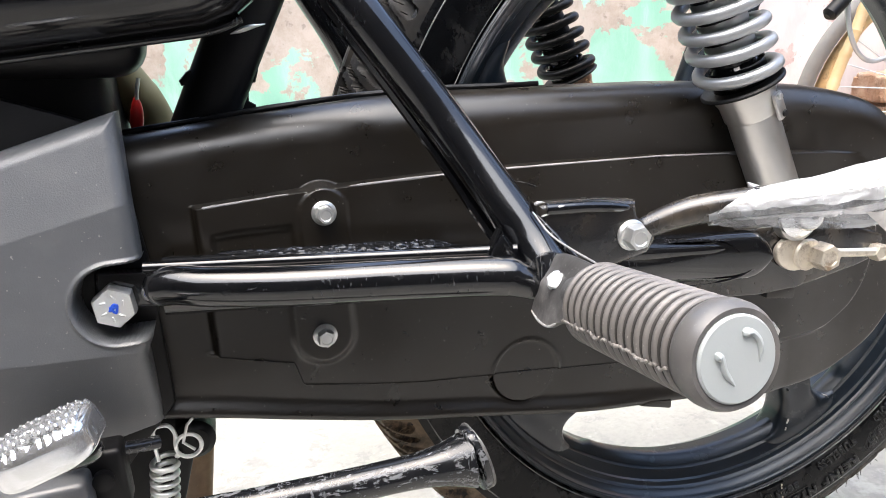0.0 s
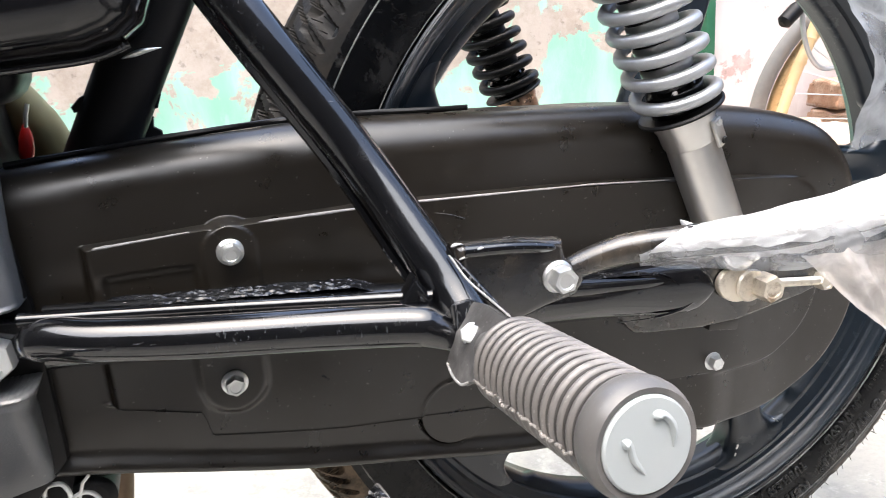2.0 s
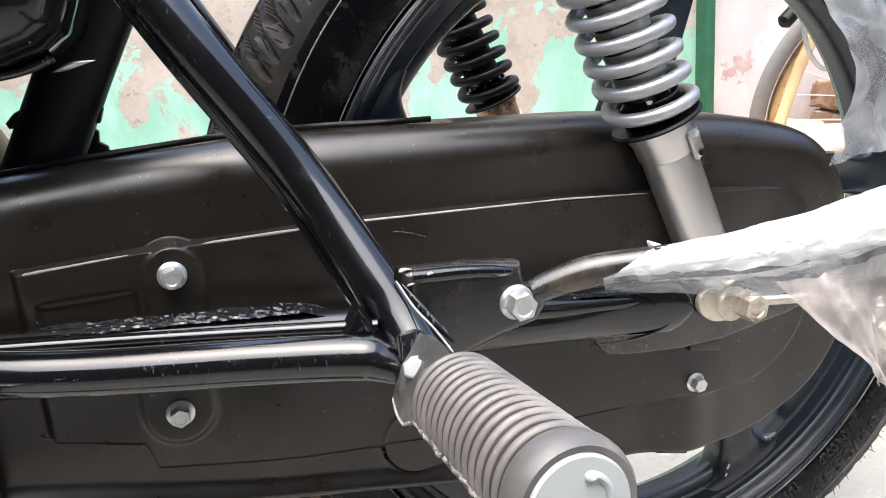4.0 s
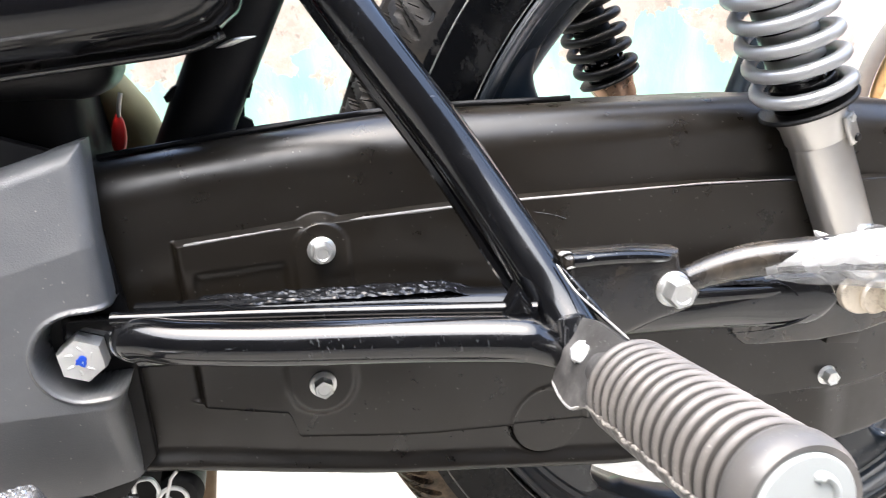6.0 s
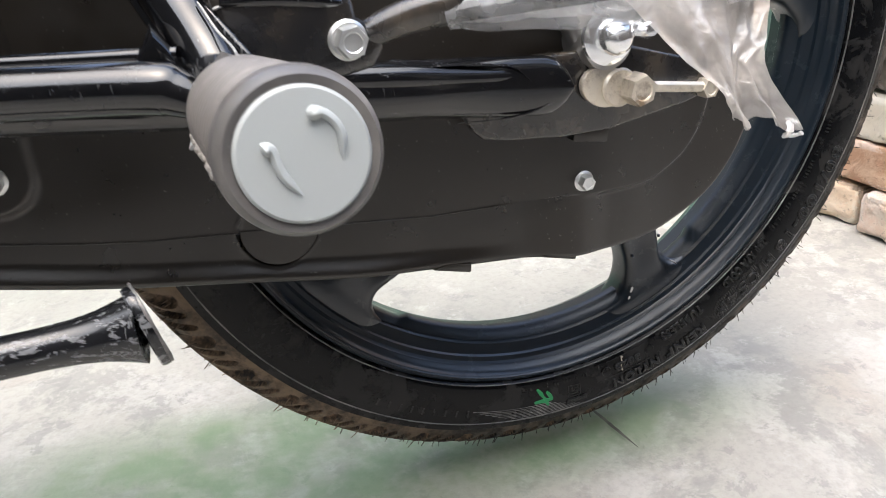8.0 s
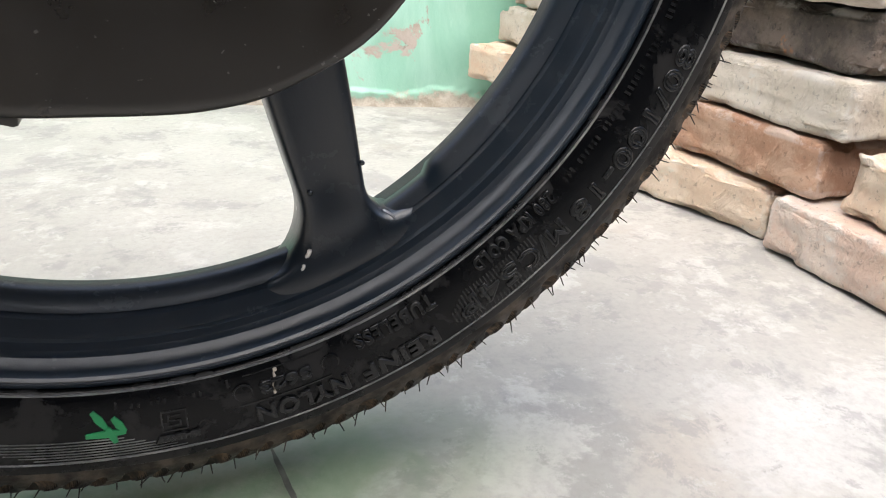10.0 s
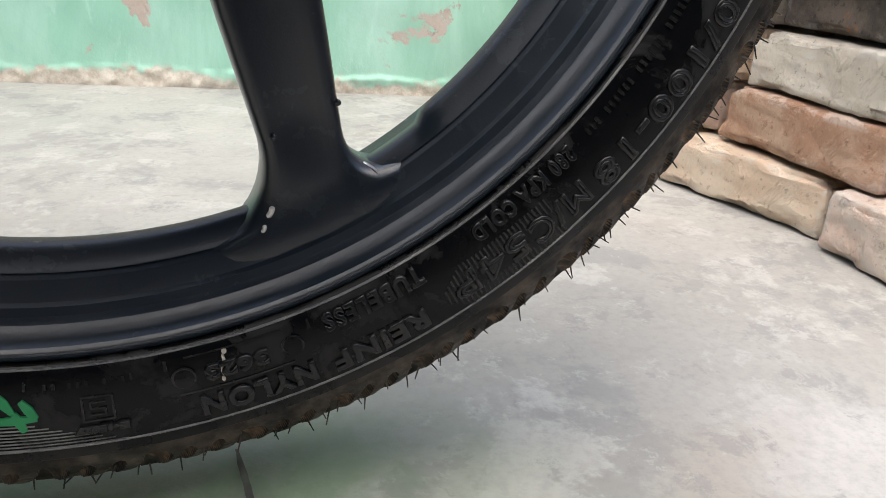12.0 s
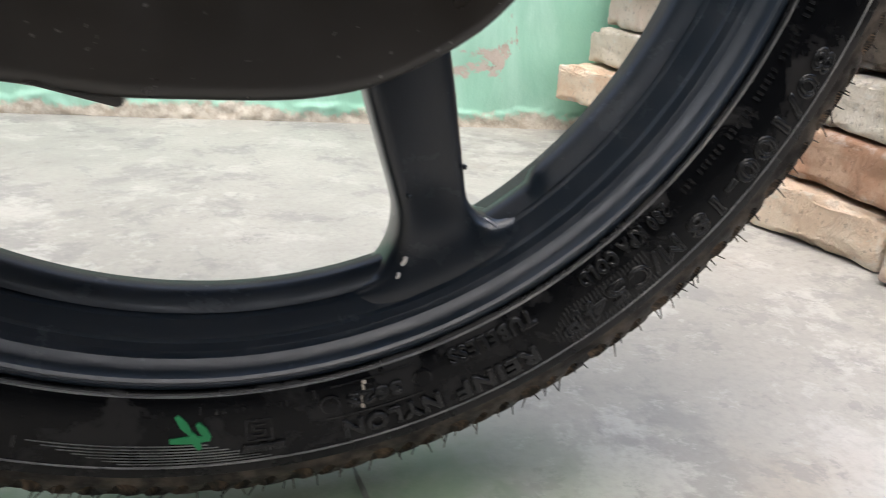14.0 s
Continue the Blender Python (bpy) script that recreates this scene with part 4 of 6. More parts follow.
def case_face():
    nx, nz = 520, 300
    us = np.linspace(0, 1, nx + 1)
    xs = -0.413 + (0.1149 + 0.413) * (0.65 * us + 0.35 * np.sin(us * math.pi / 2))
    xs[-1] = 0.1149
    top = np.interp(xs, *np.array(CASE_TOP).T)
    bot = np.interp(xs, *np.array(CASE_BOT).T)
    span = top - bot
    lt1 = np.minimum(np.interp(xs, *np.array(LEDGE_TOP).T), bot + 0.80 * span)
    ll1 = np.maximum(np.interp(xs, *np.array(LEDGE_LOW).T), bot + 0.14 * span)
    ease = lambda n: 0.5 - 0.5 * np.cos(np.linspace(0, 1, n + 1) * math.pi)
    near = np.linspace(-0.0015, 0.0015, 9)
    rows = [bot + (ll1 - 0.0016 - bot) * q for q in ease(40)] + [ll1 + q for q in near] + [ll1 + 0.0016 + (lt1 - ll1 - 0.0032) * q for q in ease(120)] + [lt1 + q for q in near] + [lt1 + 0.0016 + (top - lt1 - 0.0016) * q for q in ease(60)]
    Z = np.array([np.clip(r, bot, top) for r in rows]).T
    nz = Z.shape[1] - 1
    X = np.repeat(xs[:, None], nz + 1, 1)
    d = np.minimum(from_line(X, Z, CASE_TOP), from_line(X, Z, CASE_BOT))
    rad = np.where(Z > 0.335, 0.020, 0.004)
    foot_d = from_line(X, Z, CASE_BOT)
    q = np.clip(rad - d, 0, None)
    back = rad - np.sqrt(np.clip(rad * rad - q * q, 0, None))
    lt = np.repeat(lt1[:, None], nz + 1, 1)
    ll = np.repeat(ll1[:, None], nz + 1, 1)
    fade = 1 - smooth(X, -0.02, 0.06)
    inside = smooth(lt - Z, -0.0004, 0.0010) * smooth(X, -0.382, -0.378) * (1 - (1 - smooth(Z - ll, -0.0008, 0.0012)) * (1 - smooth(X, -0.06, -0.02)))
    h = 0.0088 * inside * fade
    h += 0.0016 * np.exp(-((Z - ll) / 0.0010) ** 2) * smooth(X, -0.386, -0.382) * (1 - smooth(X, -0.10, -0.05))
    # flat pocket beside the upper boss
    pocket = smooth(X, -0.374, -0.371) * (1 - smooth(X, -0.333, -0.330)) * (1 - smooth(Z, 0.384, 0.390)) * smooth(Z, 0.352, 0.356)
    h -= 0.0022 * pocket
    up = np.hypot(X + 0.3140, np.maximum(0, Z - 0.3925) + 0.12 * np.minimum(0, Z - 0.3925) * -1)
    h = np.maximum(h, 0.0106 * (1 - smooth(up, 0.0125, 0.0165)) * smooth(Z, 0.355, 0.36))
    low = np.hypot(X + 0.3216, np.minimum(0, Z - 0.3242) + 0.1 * np.maximum(0, Z - 0.3242))
    h = h + 0.0034 * (1 - smooth(low, 0.0148, 0.0172)) * (1 - smooth(Z, 0.345, 0.352)) + 0.0014 * np.exp(-((low - 0.0170) / 0.0012) ** 2) * (1 - smooth(Z, 0.345, 0.352))
    h = h + 0.0045 * (1 - smooth(foot_d, 0.003, 0.013)) * (1 - smooth(X, -0.16, -0.04))
    disc = np.hypot(X + 0.2015, Z - 0.2742)
    h = h - 0.0016 * (1 - smooth(disc, 0.0205, 0.0215)) + 0.0007 * np.exp(-((disc - 0.0222) / 0.0008) ** 2)
    # rear rim of the case stands proud along an arc
    rear = smooth(X, -0.03, 0.0) * (1 - smooth(Z, 0.33, 0.39))
    h = h - 0.0035 * rear * (1 - smooth(d, 0.038, 0.0425))
    rnd = np.vectorize(lambda a, b: noise.noise((a * 22, b * 22, 3.0)))(X, Z) * 0.0005
    Y = CASE_Y - h + back + rnd
    bm = bmesh.new()
    g = [[bm.verts.new((X[i, j], Y[i, j], Z[i, j])) for j in range(nz + 1)] for i in range(nx + 1)]
    for i in range(nx):
        for j in range(nz):
            bm.faces.new((g[i][j], g[i + 1][j], g[i + 1][j + 1], g[i][j + 1]))
    got = bmesh.ops.extrude_edge_only(bm, edges=[e for e in bm.edges if e.is_boundary])
    for w in got["geom"]:
        if isinstance(w, bmesh.types.BMVert):
            w.co.y = -0.050
    return bm


case = part("chain_case", case_face(), CASE, bike, "satin black moulded plastic chain case with stepped panel", 60)
flange_bolt(case, (-0.3140, -0.1055, 0.3925), 0.0050, 0.0080, spin=0.2)
flange_bolt(case, (-0.3216, -0.1072, 0.3242), 0.0050, 0.0075, spin=0.5)
flange_bolt(case, (-0.0226, -0.1030, 0.2693), 0.0047, 0.0070, spin=0.1)
for dx, dz in ((0.0, 0.0), (-0.0710, 0.0075)):
    part("clip", slab([(x + dx, z + dz) for x, z in ((-0.0470, 0.2222), (-0.0250, 0.2160), (-0.0237, 0.2164), (-0.0232, 0.2215), (-0.0400, 0.2245))], -0.0985, -0.0860, 0.0006, 2), CASE, case)
part("clip", block((0.022, 0.008, 0.008), (-0.0280, -0.1170, 0.3020), 0.001, 2, Matrix.Rotation(radians(10), 4, "Y")), CASE, case)
# thin pale line stands in for the sky highlight along the ledge
for x0, x1 in ((-0.3755, -0.3310), (-0.2985, -0.0560)):
    pts = [(x, CASE_Y - 0.0082, float(np.interp(x, *np.array(LEDGE_TOP).T)) - 0.0006) for x in np.linspace(x0, x1, 40)]
    part("ledge_glint", tube(pts, [0.0002] + [0.00085 - 0.0004 * k / 38 + 0.00022 * noise.noise((k * 0.35, 4, 1)) for k in range(38)] + [0.0002], 8), PALE_EDGE, case, "pale line painted as the highlight on the panel step")
part("blanking_plug", turned([(0, 0), (0.0198, 0), (0.0204, 0.0006), (0.0200, 0.0012), (0.0, 0.0018)], (-0.2015, -0.0985, 0.2742), (0, -1, 0), 48), CASE, case, "smooth round blanking plug")
part("stray_fibre", tube(spline([(-0.2120, -0.1035, 0.3976), (-0.1960, -0.1045, 0.3935), (-0.1820, -0.1035, 0.3870)], 6), 0.00016, 5), LINE, case)
part("rubber_edge", tube(spline([(-0.41, -0.072, 0.4425), (-0.32, -0.070, 0.4485), (-0.254, -0.068, 0.4500), (-0.17, -0.068, 0.4465)], 6), 0.0016, 8, ripple=lambda i, a: 1 + 0.12 * math.sin(i * 2.3) * math.cos(3 * a + i)), DARK, case)

# swing arm
ARM_Y = -0.124


def arm_tube():
    """Round tube that is pressed flat towards the axle and closes in a round end."""
    line = spline([(-0.398, ARM_Y, 0.3710), (-0.34, ARM_Y, 0.3645), (-0.22, ARM_Y, 0.3505), (-0.18, ARM_Y, 0.3460), (-0.14, ARM_Y, 0.3422), (-0.095, ARM_Y, 0.3382), (-0.062, ARM_Y, 0.3350)], 10)
    bm = bmesh.new()
    rows = []
    for p in line + [np.array((-0.0620 + 0.0150 * q, ARM_Y, 0.3350 - 0.0018 * q)) for q in (0.35, 0.6, 0.8, 0.92, 0.985)]:
        press = 0.75 * float(smooth(p[0], -0.135, -0.075))
        tip = math.sqrt(max(0.02, 1 - (max(0.0, p[0] + 0.0620) / 0.0150) ** 2))
        high, deep = (0.0145 + 0.0010 * press) * tip, 0.0140 - 0.0085 * press
        power = 1 - 0.45 * press
        ring = []
        for k in range(32):
            c, q = math.cos(2 * math.pi * k / 32), math.sin(2 * math.pi * k / 32)
            ring.append(bm.verts.new((p[0] + 0.09 * high * q, p[1] - 0.0040 * press - deep * math.copysign(abs(c) ** power, c), p[2] + high * math.copysign(abs(q) ** (1 - 0.2 * press), q))))
        rows.append(ring)
    for a, b in zip(rows, rows[1:]):
        for k in range(32):
            bm.faces.new((a[k], a[(k + 1) % 32], b[(k + 1) % 32], b[k]))
    bm.faces.new(rows[0][::-1]), bm.faces.new(rows[-1])
    bmesh.ops.recalc_face_normals(bm, faces=bm.faces)
    return bm


arm = part("swing_arm", arm_tube(), BLACK_GLOSS, bike, "glossy black tubular swing arm, pressed flat at the axle")
part("yellow_sticker", sheet(8, 3, lambda u, v: (-0.1915 + 0.0132 * u, ARM_Y - 0.0146, 0.3445 - 0.003 * u + (0.0080 + 0.002 * u) * v)), YELLOW, arm, "small yellow paper sticker")
part("axle_plate", slab([(-0.150, 0.3330), (-0.1050, 0.3270), (-0.0990, 0.3150), (-0.0930, 0.3095), (-0.080, 0.3070), (-0.046, 0.3035), (-0.018, 0.3035), (0.030, 0.3110), (0.050, 0.3160), (0.052, 0.3300), (0.030, 0.3380), (-0.005, 0.3480), (-0.060, 0.3490), (-0.150, 0.3480)], -0.122, -0.114, 0.002, 3), MUDDY, arm)
slot_line = [(-0.118, 0.3440), (-0.085, 0.3430), (-0.066, 0.3410), (-0.0550, 0.3335), (-0.066, 0.3250), (-0.085, 0.3225), (-0.112, 0.3240)]
part("pressed_rib", tube(spline([(x, -0.1332, z) for x, z in slot_line], 8), [0.0003] * 8 + [0.0009] * 33 + [0.0003] * 8, 8), BLACK_GLOSS, arm)
part("rolled_top", tube(spline([(-0.175, -0.1300, 0.3530), (-0.142, -0.1310, 0.3500), (-0.107, -0.1300, 0.3455), (-0.078, -0.1290, 0.3425), (-0.063, -0.1270, 0.3405)], 6), [0.0060] + [0.0072] * 8 + [0.0070, 0.0068, 0.0066, 0.0064, 0.0062, 0.0060, 0.0058, 0.0055, 0.0052, 0.0048, 0.0044, 0.0040, 0.0034, 0.0028, 0.0022, 0.0010], 18), BLACK_GLOSS, arm)


def gunk(x0, x1, size):
    def at(u, v):
        x = x0 + (x1 - x0) * u
        z = (0.3735 - 0.092 * (x + 0.425) + 0.0142) if x < -0.2 else 0.3552 - 0.115 * (x + 0.142) + 0.0020
        n1 = 0.7 * noise.noise((x * 60, v * 3, 1)) + 0.7 * noise.noise((x * 260, v * 9, 2))
        w = min(1.0, 9 * u, 7 * (1 - u)) ** 0.7
        return (x, ARM_Y - (0.006 if x < -0.2 else 0.0115) + 0.012 * v, z - 0.0016 * (1 - v) ** 2 + size * n1 * w - 0.008 * (1 - w))
    return sheet(420, 12, at, 0.001)


part("torn_sleeve", gunk(-0.385, -0.238, 0.0011), BLACK_WORN, arm, "ragged strip of torn black sleeve on the swing arm", 25)
part("torn_sleeve", gunk(-0.150, -0.072, 0.0009), BLACK_WORN, arm, "ragged strip of torn black sleeve on the swing arm", 25)

oval = [(-0.0235 + 0.0145 * math.cos(i * math.pi / 14) , 0.3290 - 0.14 * 0.0145 * math.cos(i * math.pi / 14) + 0.0112 * math.sin(i * math.pi / 14)) for i in range(28)]
axle = part("axle_nut", join(slab(oval, -0.1275, -0.1225, 0.0012, 2), turned([(0, 0), (0.0098, 0), (0.0105, 0.002), (0.0095, 0.0035), (0, 0.0035)], (-0.0160, -0.1270, 0.3280), (0, -1, 0), 32), hexagon((-0.0090, -0.1290, 0.3272), 0.0088, 0.012, 0.3)), DULL_ZINC, arm, "dirty cream-coloured axle nut on an oblong washer", 30)
part("adjuster", join(tube([(0.000, -0.128, 0.3262), (0.050, -0.126, 0.3190)], 0.0030, 12), hexagon((0.044, -0.122, 0.3195), 0.006, 0.008)), DULL_ZINC, arm, "greasy threaded chain adjuster rod", 30)
part("shock_nut", join(turned([(0, 0), (0.0150, 0), (0.0150, 0.003), (0.0115, 0.0045), (0, 0.0045)], (-0.0245, -0.128, 0.3560), (0, -1, 0), 32), turned([(0.0092, 0.004), (0.0092, 0.010), (0.0075, 0.0140), (0.004, 0.0165), (0, 0.017)], (-0.0245, -0.128, 0.3560), (0, -1, 0), 24)), CHROME, arm, "bright domed nut", 40)
part("stud", turned([(0, 0), (0.0052, 0), (0.0052, 0.010), (0.0035, 0.0135), (0, 0.014)], (-0.006, -0.128, 0.3585), (0, -1, 0), 20), CHROME, arm)


# shock absorbers
def shock(y, spring_mat, body_mat, name, label):
    foot, way = Vector((-0.0230, y, 0.3500)), Vector((-0.372, 0, 0.928)).normalized()
    at = lambda d: foot + way * d
    s = part(name, turned([(0, -0.012), (0.011, -0.012), (0.0135, 0.0), (0.0146, 0.012), (0.0150, 0.062), (0.0150, 0.076), (0, 0.076)], foot, way, 36), body_mat, bike, label)
    part("collar", turned([(0, 0.0735), (0.0152, 0.0735), (0.0160, 0.0750), (0.0166, 0.0840), (0.0178, 0.0870), (0.0182, 0.092), (0, 0.092)], foot, way, 36), body_mat, s)
    part("spring_seat", turned([(0.012, 0.0915), (0.0225, 0.0922), (0.0246, 0.0930), (0.0248, 0.0942), (0.0238, 0.0952), (0.012, 0.0952)], foot, way, 40), DARK, s)
    part("damper_tube", turned([(0.0, 0.09), (0.0165, 0.09), (0.0165, 0.108), (0.0138, 0.110), (0.0138, 0.26), (0, 0.26)], foot, way, 32), PANEL, s)
    # coil
    side = way.cross(Vector((0, 1, 0))).normalized()
    pts, turns = [], 10.5
    for i in range(int(turns * 26)):
        a = 2 * math.pi * i / 26
        t = i / 26
        d = 0.0990 + 0.0128 * (t if t > 1 else 0.45 * t + 0.55 * t * t)
        pts.append(at(d) + side * (0.0222 * math.cos(a + 2.2)) + Vector((0, 1, 0)) * (0.0222 * math.sin(a + 2.2)))
    part("coil_spring", tube(pts, 0.0037, 14), spring_mat, s, "", 60)
    for d in (0.118, 0.131, 0.144, 0.157, 0.170, 0.183):
        part("sleeve_band", turned([(0.0139, d), (0.0144, d), (0.0144, d + 0.006), (0.0139, d + 0.006)], foot, way, 28), ALLOY if spring_mat is SPRING_SILVER else DARK, s)
    return s, at


near_shock, s_at = shock(-0.1145, SPRING_SILVER, ALLOY, "shock_absorber", "shock absorber with a silver coil spring and alloy body")
shock(0.1145, DARK, COPPER, "shock_absorber", "far shock absorber with a black coil spring")
tag_plate = block((0.0085, 0.0028, 0.0165), (0, 0, 0), 0.0012)
bmesh.ops.transform(tag_plate, matrix=Matrix.Translation(s_at(0.078) + Vector((0.0085, -0.0155, 0.002))) @ Matrix.Rotation(radians(-21.8), 4, "Y") @ Matrix.Rotation(radians(22), 4, "Z"), verts=tag_plate.verts)
plate = part("clamp_tab", tag_plate, ALLOY, near_shock)
for dz in (-0.005, 0.006):
    c = s_at(0.078 + dz) + Vector((0.0092, -0.0170, 0.002))
    part("rivet", turned([(0, 0), (0.0022, 0), (0.0018, 0.0012), (0, 0.0014)], c, (0.3, -1, 0), 14), ZINC if dz > 0 else DARK, plate)
lug = turned([(0.0, -0.012), (0.0145, -0.012), (0.0155, -0.008), (0.0155, 0.008), (0.0145, 0.012), (0, 0.012)], (-0.0230, -0.116, 0.3525), (0, -1, 0), 32)
part("lower_eye", lug, ALLOY, near_shock)

# footrest bracket: two welded tubes, a plate, the folding peg
rest = part("footrest_bracket", tube(spline([(-0.404, -0.134, 0.3715), (-0.393, -0.142, 0.3760), (-0.375, -0.150, 0.3745), (-0.34, -0.160, 0.3720), (-0.285, -0.176, 0.3705), (-0.2480, -0.1890, 0.3695), (-0.2385, -0.1930, 0.3672), (-0.2290, -0.1980, 0.3620)], 7), [0.0050, 0.0062, 0.0076, 0.0086, 0.0092] + [0.0096] * 33 + [0.0095, 0.0093, 0.0091, 0.0088, 0.0085, 0.0082, 0.0078, 0.0074, 0.0070, 0.0065, 0.0060, 0.0055], 24), BLACK_GLOSS, bike, "glossy black welded tube bracket of the pillion footrest")
part("stay_tube", tube(spline([(-0.2205, -0.197, 0.3630), (-0.2296, -0.175, 0.3874), (-0.2543, -0.144, 0.4381), (-0.2924, -0.128, 0.5001), (-0.3297, -0.110, 0.5671)], 8), 0.0108, 24), BLACK_GLOSS, rest)
part("stay_seam", tube(spline([(-0.2300, -0.178, 0.3680), (-0.2404, -0.160, 0.3848), (-0.2610, -0.137, 0.4277), (-0.2985, -0.126, 0.4894), (-0.3193, -0.113, 0.526)], 8), 0.0031, 8), BLACK_GLOSS, rest)


def weld(points, r, seed, material=None, parent=None):
    rnd = random.Random(seed)
    pts = spline(points, 7)
    return part("weld_bead", tube(pts, [r * rnd.uniform(0.92, 1.10) * max(0.12, math.sin(math.pi * (k + 0.2) / (len(pts) - 0.6)) ** 0.5) for k in range(len(pts))], 12, ripple=lambda i, a: 1 + 0.05 * math.sin(2.2 * i + a)), material or BLACK_GLOSS, parent or rest)



# concave weld where the bracket tube meets the stay, and beads along the plate
part("weld_fillet", slab([(-0.2520, 0.3770), (-0.2468, 0.3845), (-0.2435, 0.3905), (-0.2385, 0.3830), (-0.2330, 0.3740), (-0.2420, 0.3700)], -0.1890, -0.1760, 0.0042, 5), BLACK_GLOSS, rest)
weld([(-0.2460, -0.1850, 0.3740), (-0.2400, -0.1950, 0.3680), (-0.2330, -0.2005, 0.3620)], 0.0030, 6, BLACK_WORN)
weld([(-0.2235, -0.182, 0.3935), (-0.2160, -0.190, 0.3815), (-0.2085, -0.198, 0.3710)], 0.0016, 2, BLACK_WORN)
for x, y, z, r in ((-0.2215, -0.1800, 0.3992, 0.0015), (-0.2180, -0.1810, 0.3970, 0.0011), (-0.2115, -0.1825, 0.3966, 0.0015), (-0.2190, -0.1825, 0.3935, 0.0009)):
    part("weld_spatter", tube(spline([(x - 0.0026, y, z - 0.0008), (x, y - 0.0006, z), (x + 0.0030, y, z - 0.0006)], 3), [0.0004, r, r, r * 0.9, r * 0.7, r * 0.6, 0.0003], 9, 0.6), PALE_EDGE, rest)

part("gusset_plate", slab([(-0.2235, 0.3990), (-0.1900, 0.3970), (-0.1700, 0.3935), (-0.1690, 0.3850), (-0.1600, 0.3790), (-0.1590, 0.3720), (-0.1640, 0.3650), (-0.1800, 0.3620), (-0.2010, 0.3560), (-0.2080, 0.3520), (-0.2210, 0.3700)], -0.1832, -0.170, 0.0048, 5), MUDDY, rest, "mud-stained black welded plate")
part("end_lug", join(block((0.044, 0.007, 0.020), (-0.4090, -0.1140, 0.3690), 0.003, 3, Matrix.Rotation(radians(8), 4, "Y"))), BLACK_GLOSS, rest)
part("top_edge", tube(spline([(-0.404, -0.138, 0.3850), (-0.34, -0.152, 0.3818), (-0.285, -0.168, 0.3800), (-0.236, -0.186, 0.3795)], 6), 0.0030, 10), BLACK_GLOSS, rest)
SPATTER = [(-0.2210, -0.2000, 0.3758, 0.0017), (-0.2265, -0.2040, 0.3725, 0.0011), (-0.2440, -0.1880, 0.3700, 0.0008), (-0.2490, -0.1865, 0.3770, 0.0007)]
for x, y, z, r in SPATTER:
    part("weld_spatter", tube(spline([(x - 0.0022, y, z - 0.0009), (x, y - 0.0008, z), (x + 0.0020, y, z + 0.0010)], 3), [0.0004, r, r, r * 1.1, r * 0.8, r * 0.6, 0.0003], 9, 0.6), ZINC, rest)
part("rolled_edge", tube(spline([(-0.2190, -0.1815, 0.3955), (-0.1950, -0.1815, 0.3937), (-0.1715, -0.1812, 0.3898)], 6), [0.0030] * 9 + [0.0029, 0.0026, 0.0020, 0.0008], 14), BLACK_GLOSS, rest)
flange_bolt(rest, (-0.1743, -0.182, 0.3770), 0.0064, 0.0095, spin=0.15, flange=1.22, label="bright zinc flange bolt")
big = part("hex_bolt", hexagon((-0.4221, -0.1180, 0.3645), 0.0106, 0.0095, 0.62, 0.1), ZINC, rest, "large zinc hexagon bolt with a blue dot", 25)
ink = [(-0.0016, -0.0008), (0.0002, 0.0016), (0.0014, 0.0004), (-0.0012, 0.0006), (0.0006, -0.0018), (0.0012, 0.0014), (-0.0004, -0.0002)]
part("ink_scribble", tube(spline([(-0.4220 + 1.3 * x, -0.1277, 0.3645 + 1.3 * z) for x, z in ink], 4), 0.00065, 8), BLUE_INK, big, "blue ink scribble")
for k, (dx, dz) in enumerate(((-0.0040, 0.0030), (0.0005, 0.0050), (0.0042, 0.0020), (-0.0042, -0.0020), (0.0030, -0.0036), (-0.0008, -0.0050))):
    part("head_stamp", block((0.0030, 0.0010, 0.0009), (-0.4221 + 1.1 * dx, -0.1276, 0.3645 + 1.1 * dz), 0.0002, 1, Matrix.Rotation(0.9 * k, 4, "Y")), ZINC, big)

PEG_A, PEG_B = Vector((-0.2215, -0.2180, 0.3645)), Vector((-0.2192, -0.3202, 0.3749))
peg_way = (PEG_B - PEG_A).normalized()
PEG_L = (PEG_B - PEG_A).length
RIBS, pitch, FIRST = 14, 0.0053, 0.0188
prof = [(0.0, 0.0150), (0.0130, 0.0150), (0.0150, 0.0175)]
for k in range(RIBS):
    d = FIRST + k * pitch
    prof += [(0.0136, d), (0.0162, d + 0.0003), (0.0174, d + 0.0009), (0.0178, d + 0.0018), (0.0176, d + 0.0027), (0.0167, d + 0.0034), (0.0148, d + 0.0037), (0.0136, d + 0.0040)]
prof += [(0.0150, PEG_L - 0.0095), (0.0, PEG_L - 0.0090)]
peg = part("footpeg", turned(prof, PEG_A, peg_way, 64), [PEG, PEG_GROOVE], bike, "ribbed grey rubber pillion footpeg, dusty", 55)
# faces between the ribs get a darker tone: groove shade put into colour
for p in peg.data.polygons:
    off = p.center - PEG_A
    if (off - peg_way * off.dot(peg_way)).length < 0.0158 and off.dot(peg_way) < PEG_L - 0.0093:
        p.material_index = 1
part("end_lip", turned([(0.0, PEG_L - 0.0095), (0.0164, PEG_L - 0.0100), (0.0174, PEG_L - 0.0095), (0.0179, PEG_L - 0.0080), (0.0183, PEG_L - 0.0060), (0.0182, PEG_L - 0.0030), (0.0177, PEG_L - 0.0012), (0.0164, PEG_L + 0.0008), (0.0146, PEG_L + 0.0004), (0.0146, PEG_L - 0.0018), (0.0, PEG_L - 0.0018)], PEG_A, peg_way, 64), PEG_LIP, peg, "darker smooth rubber end lip", 55)
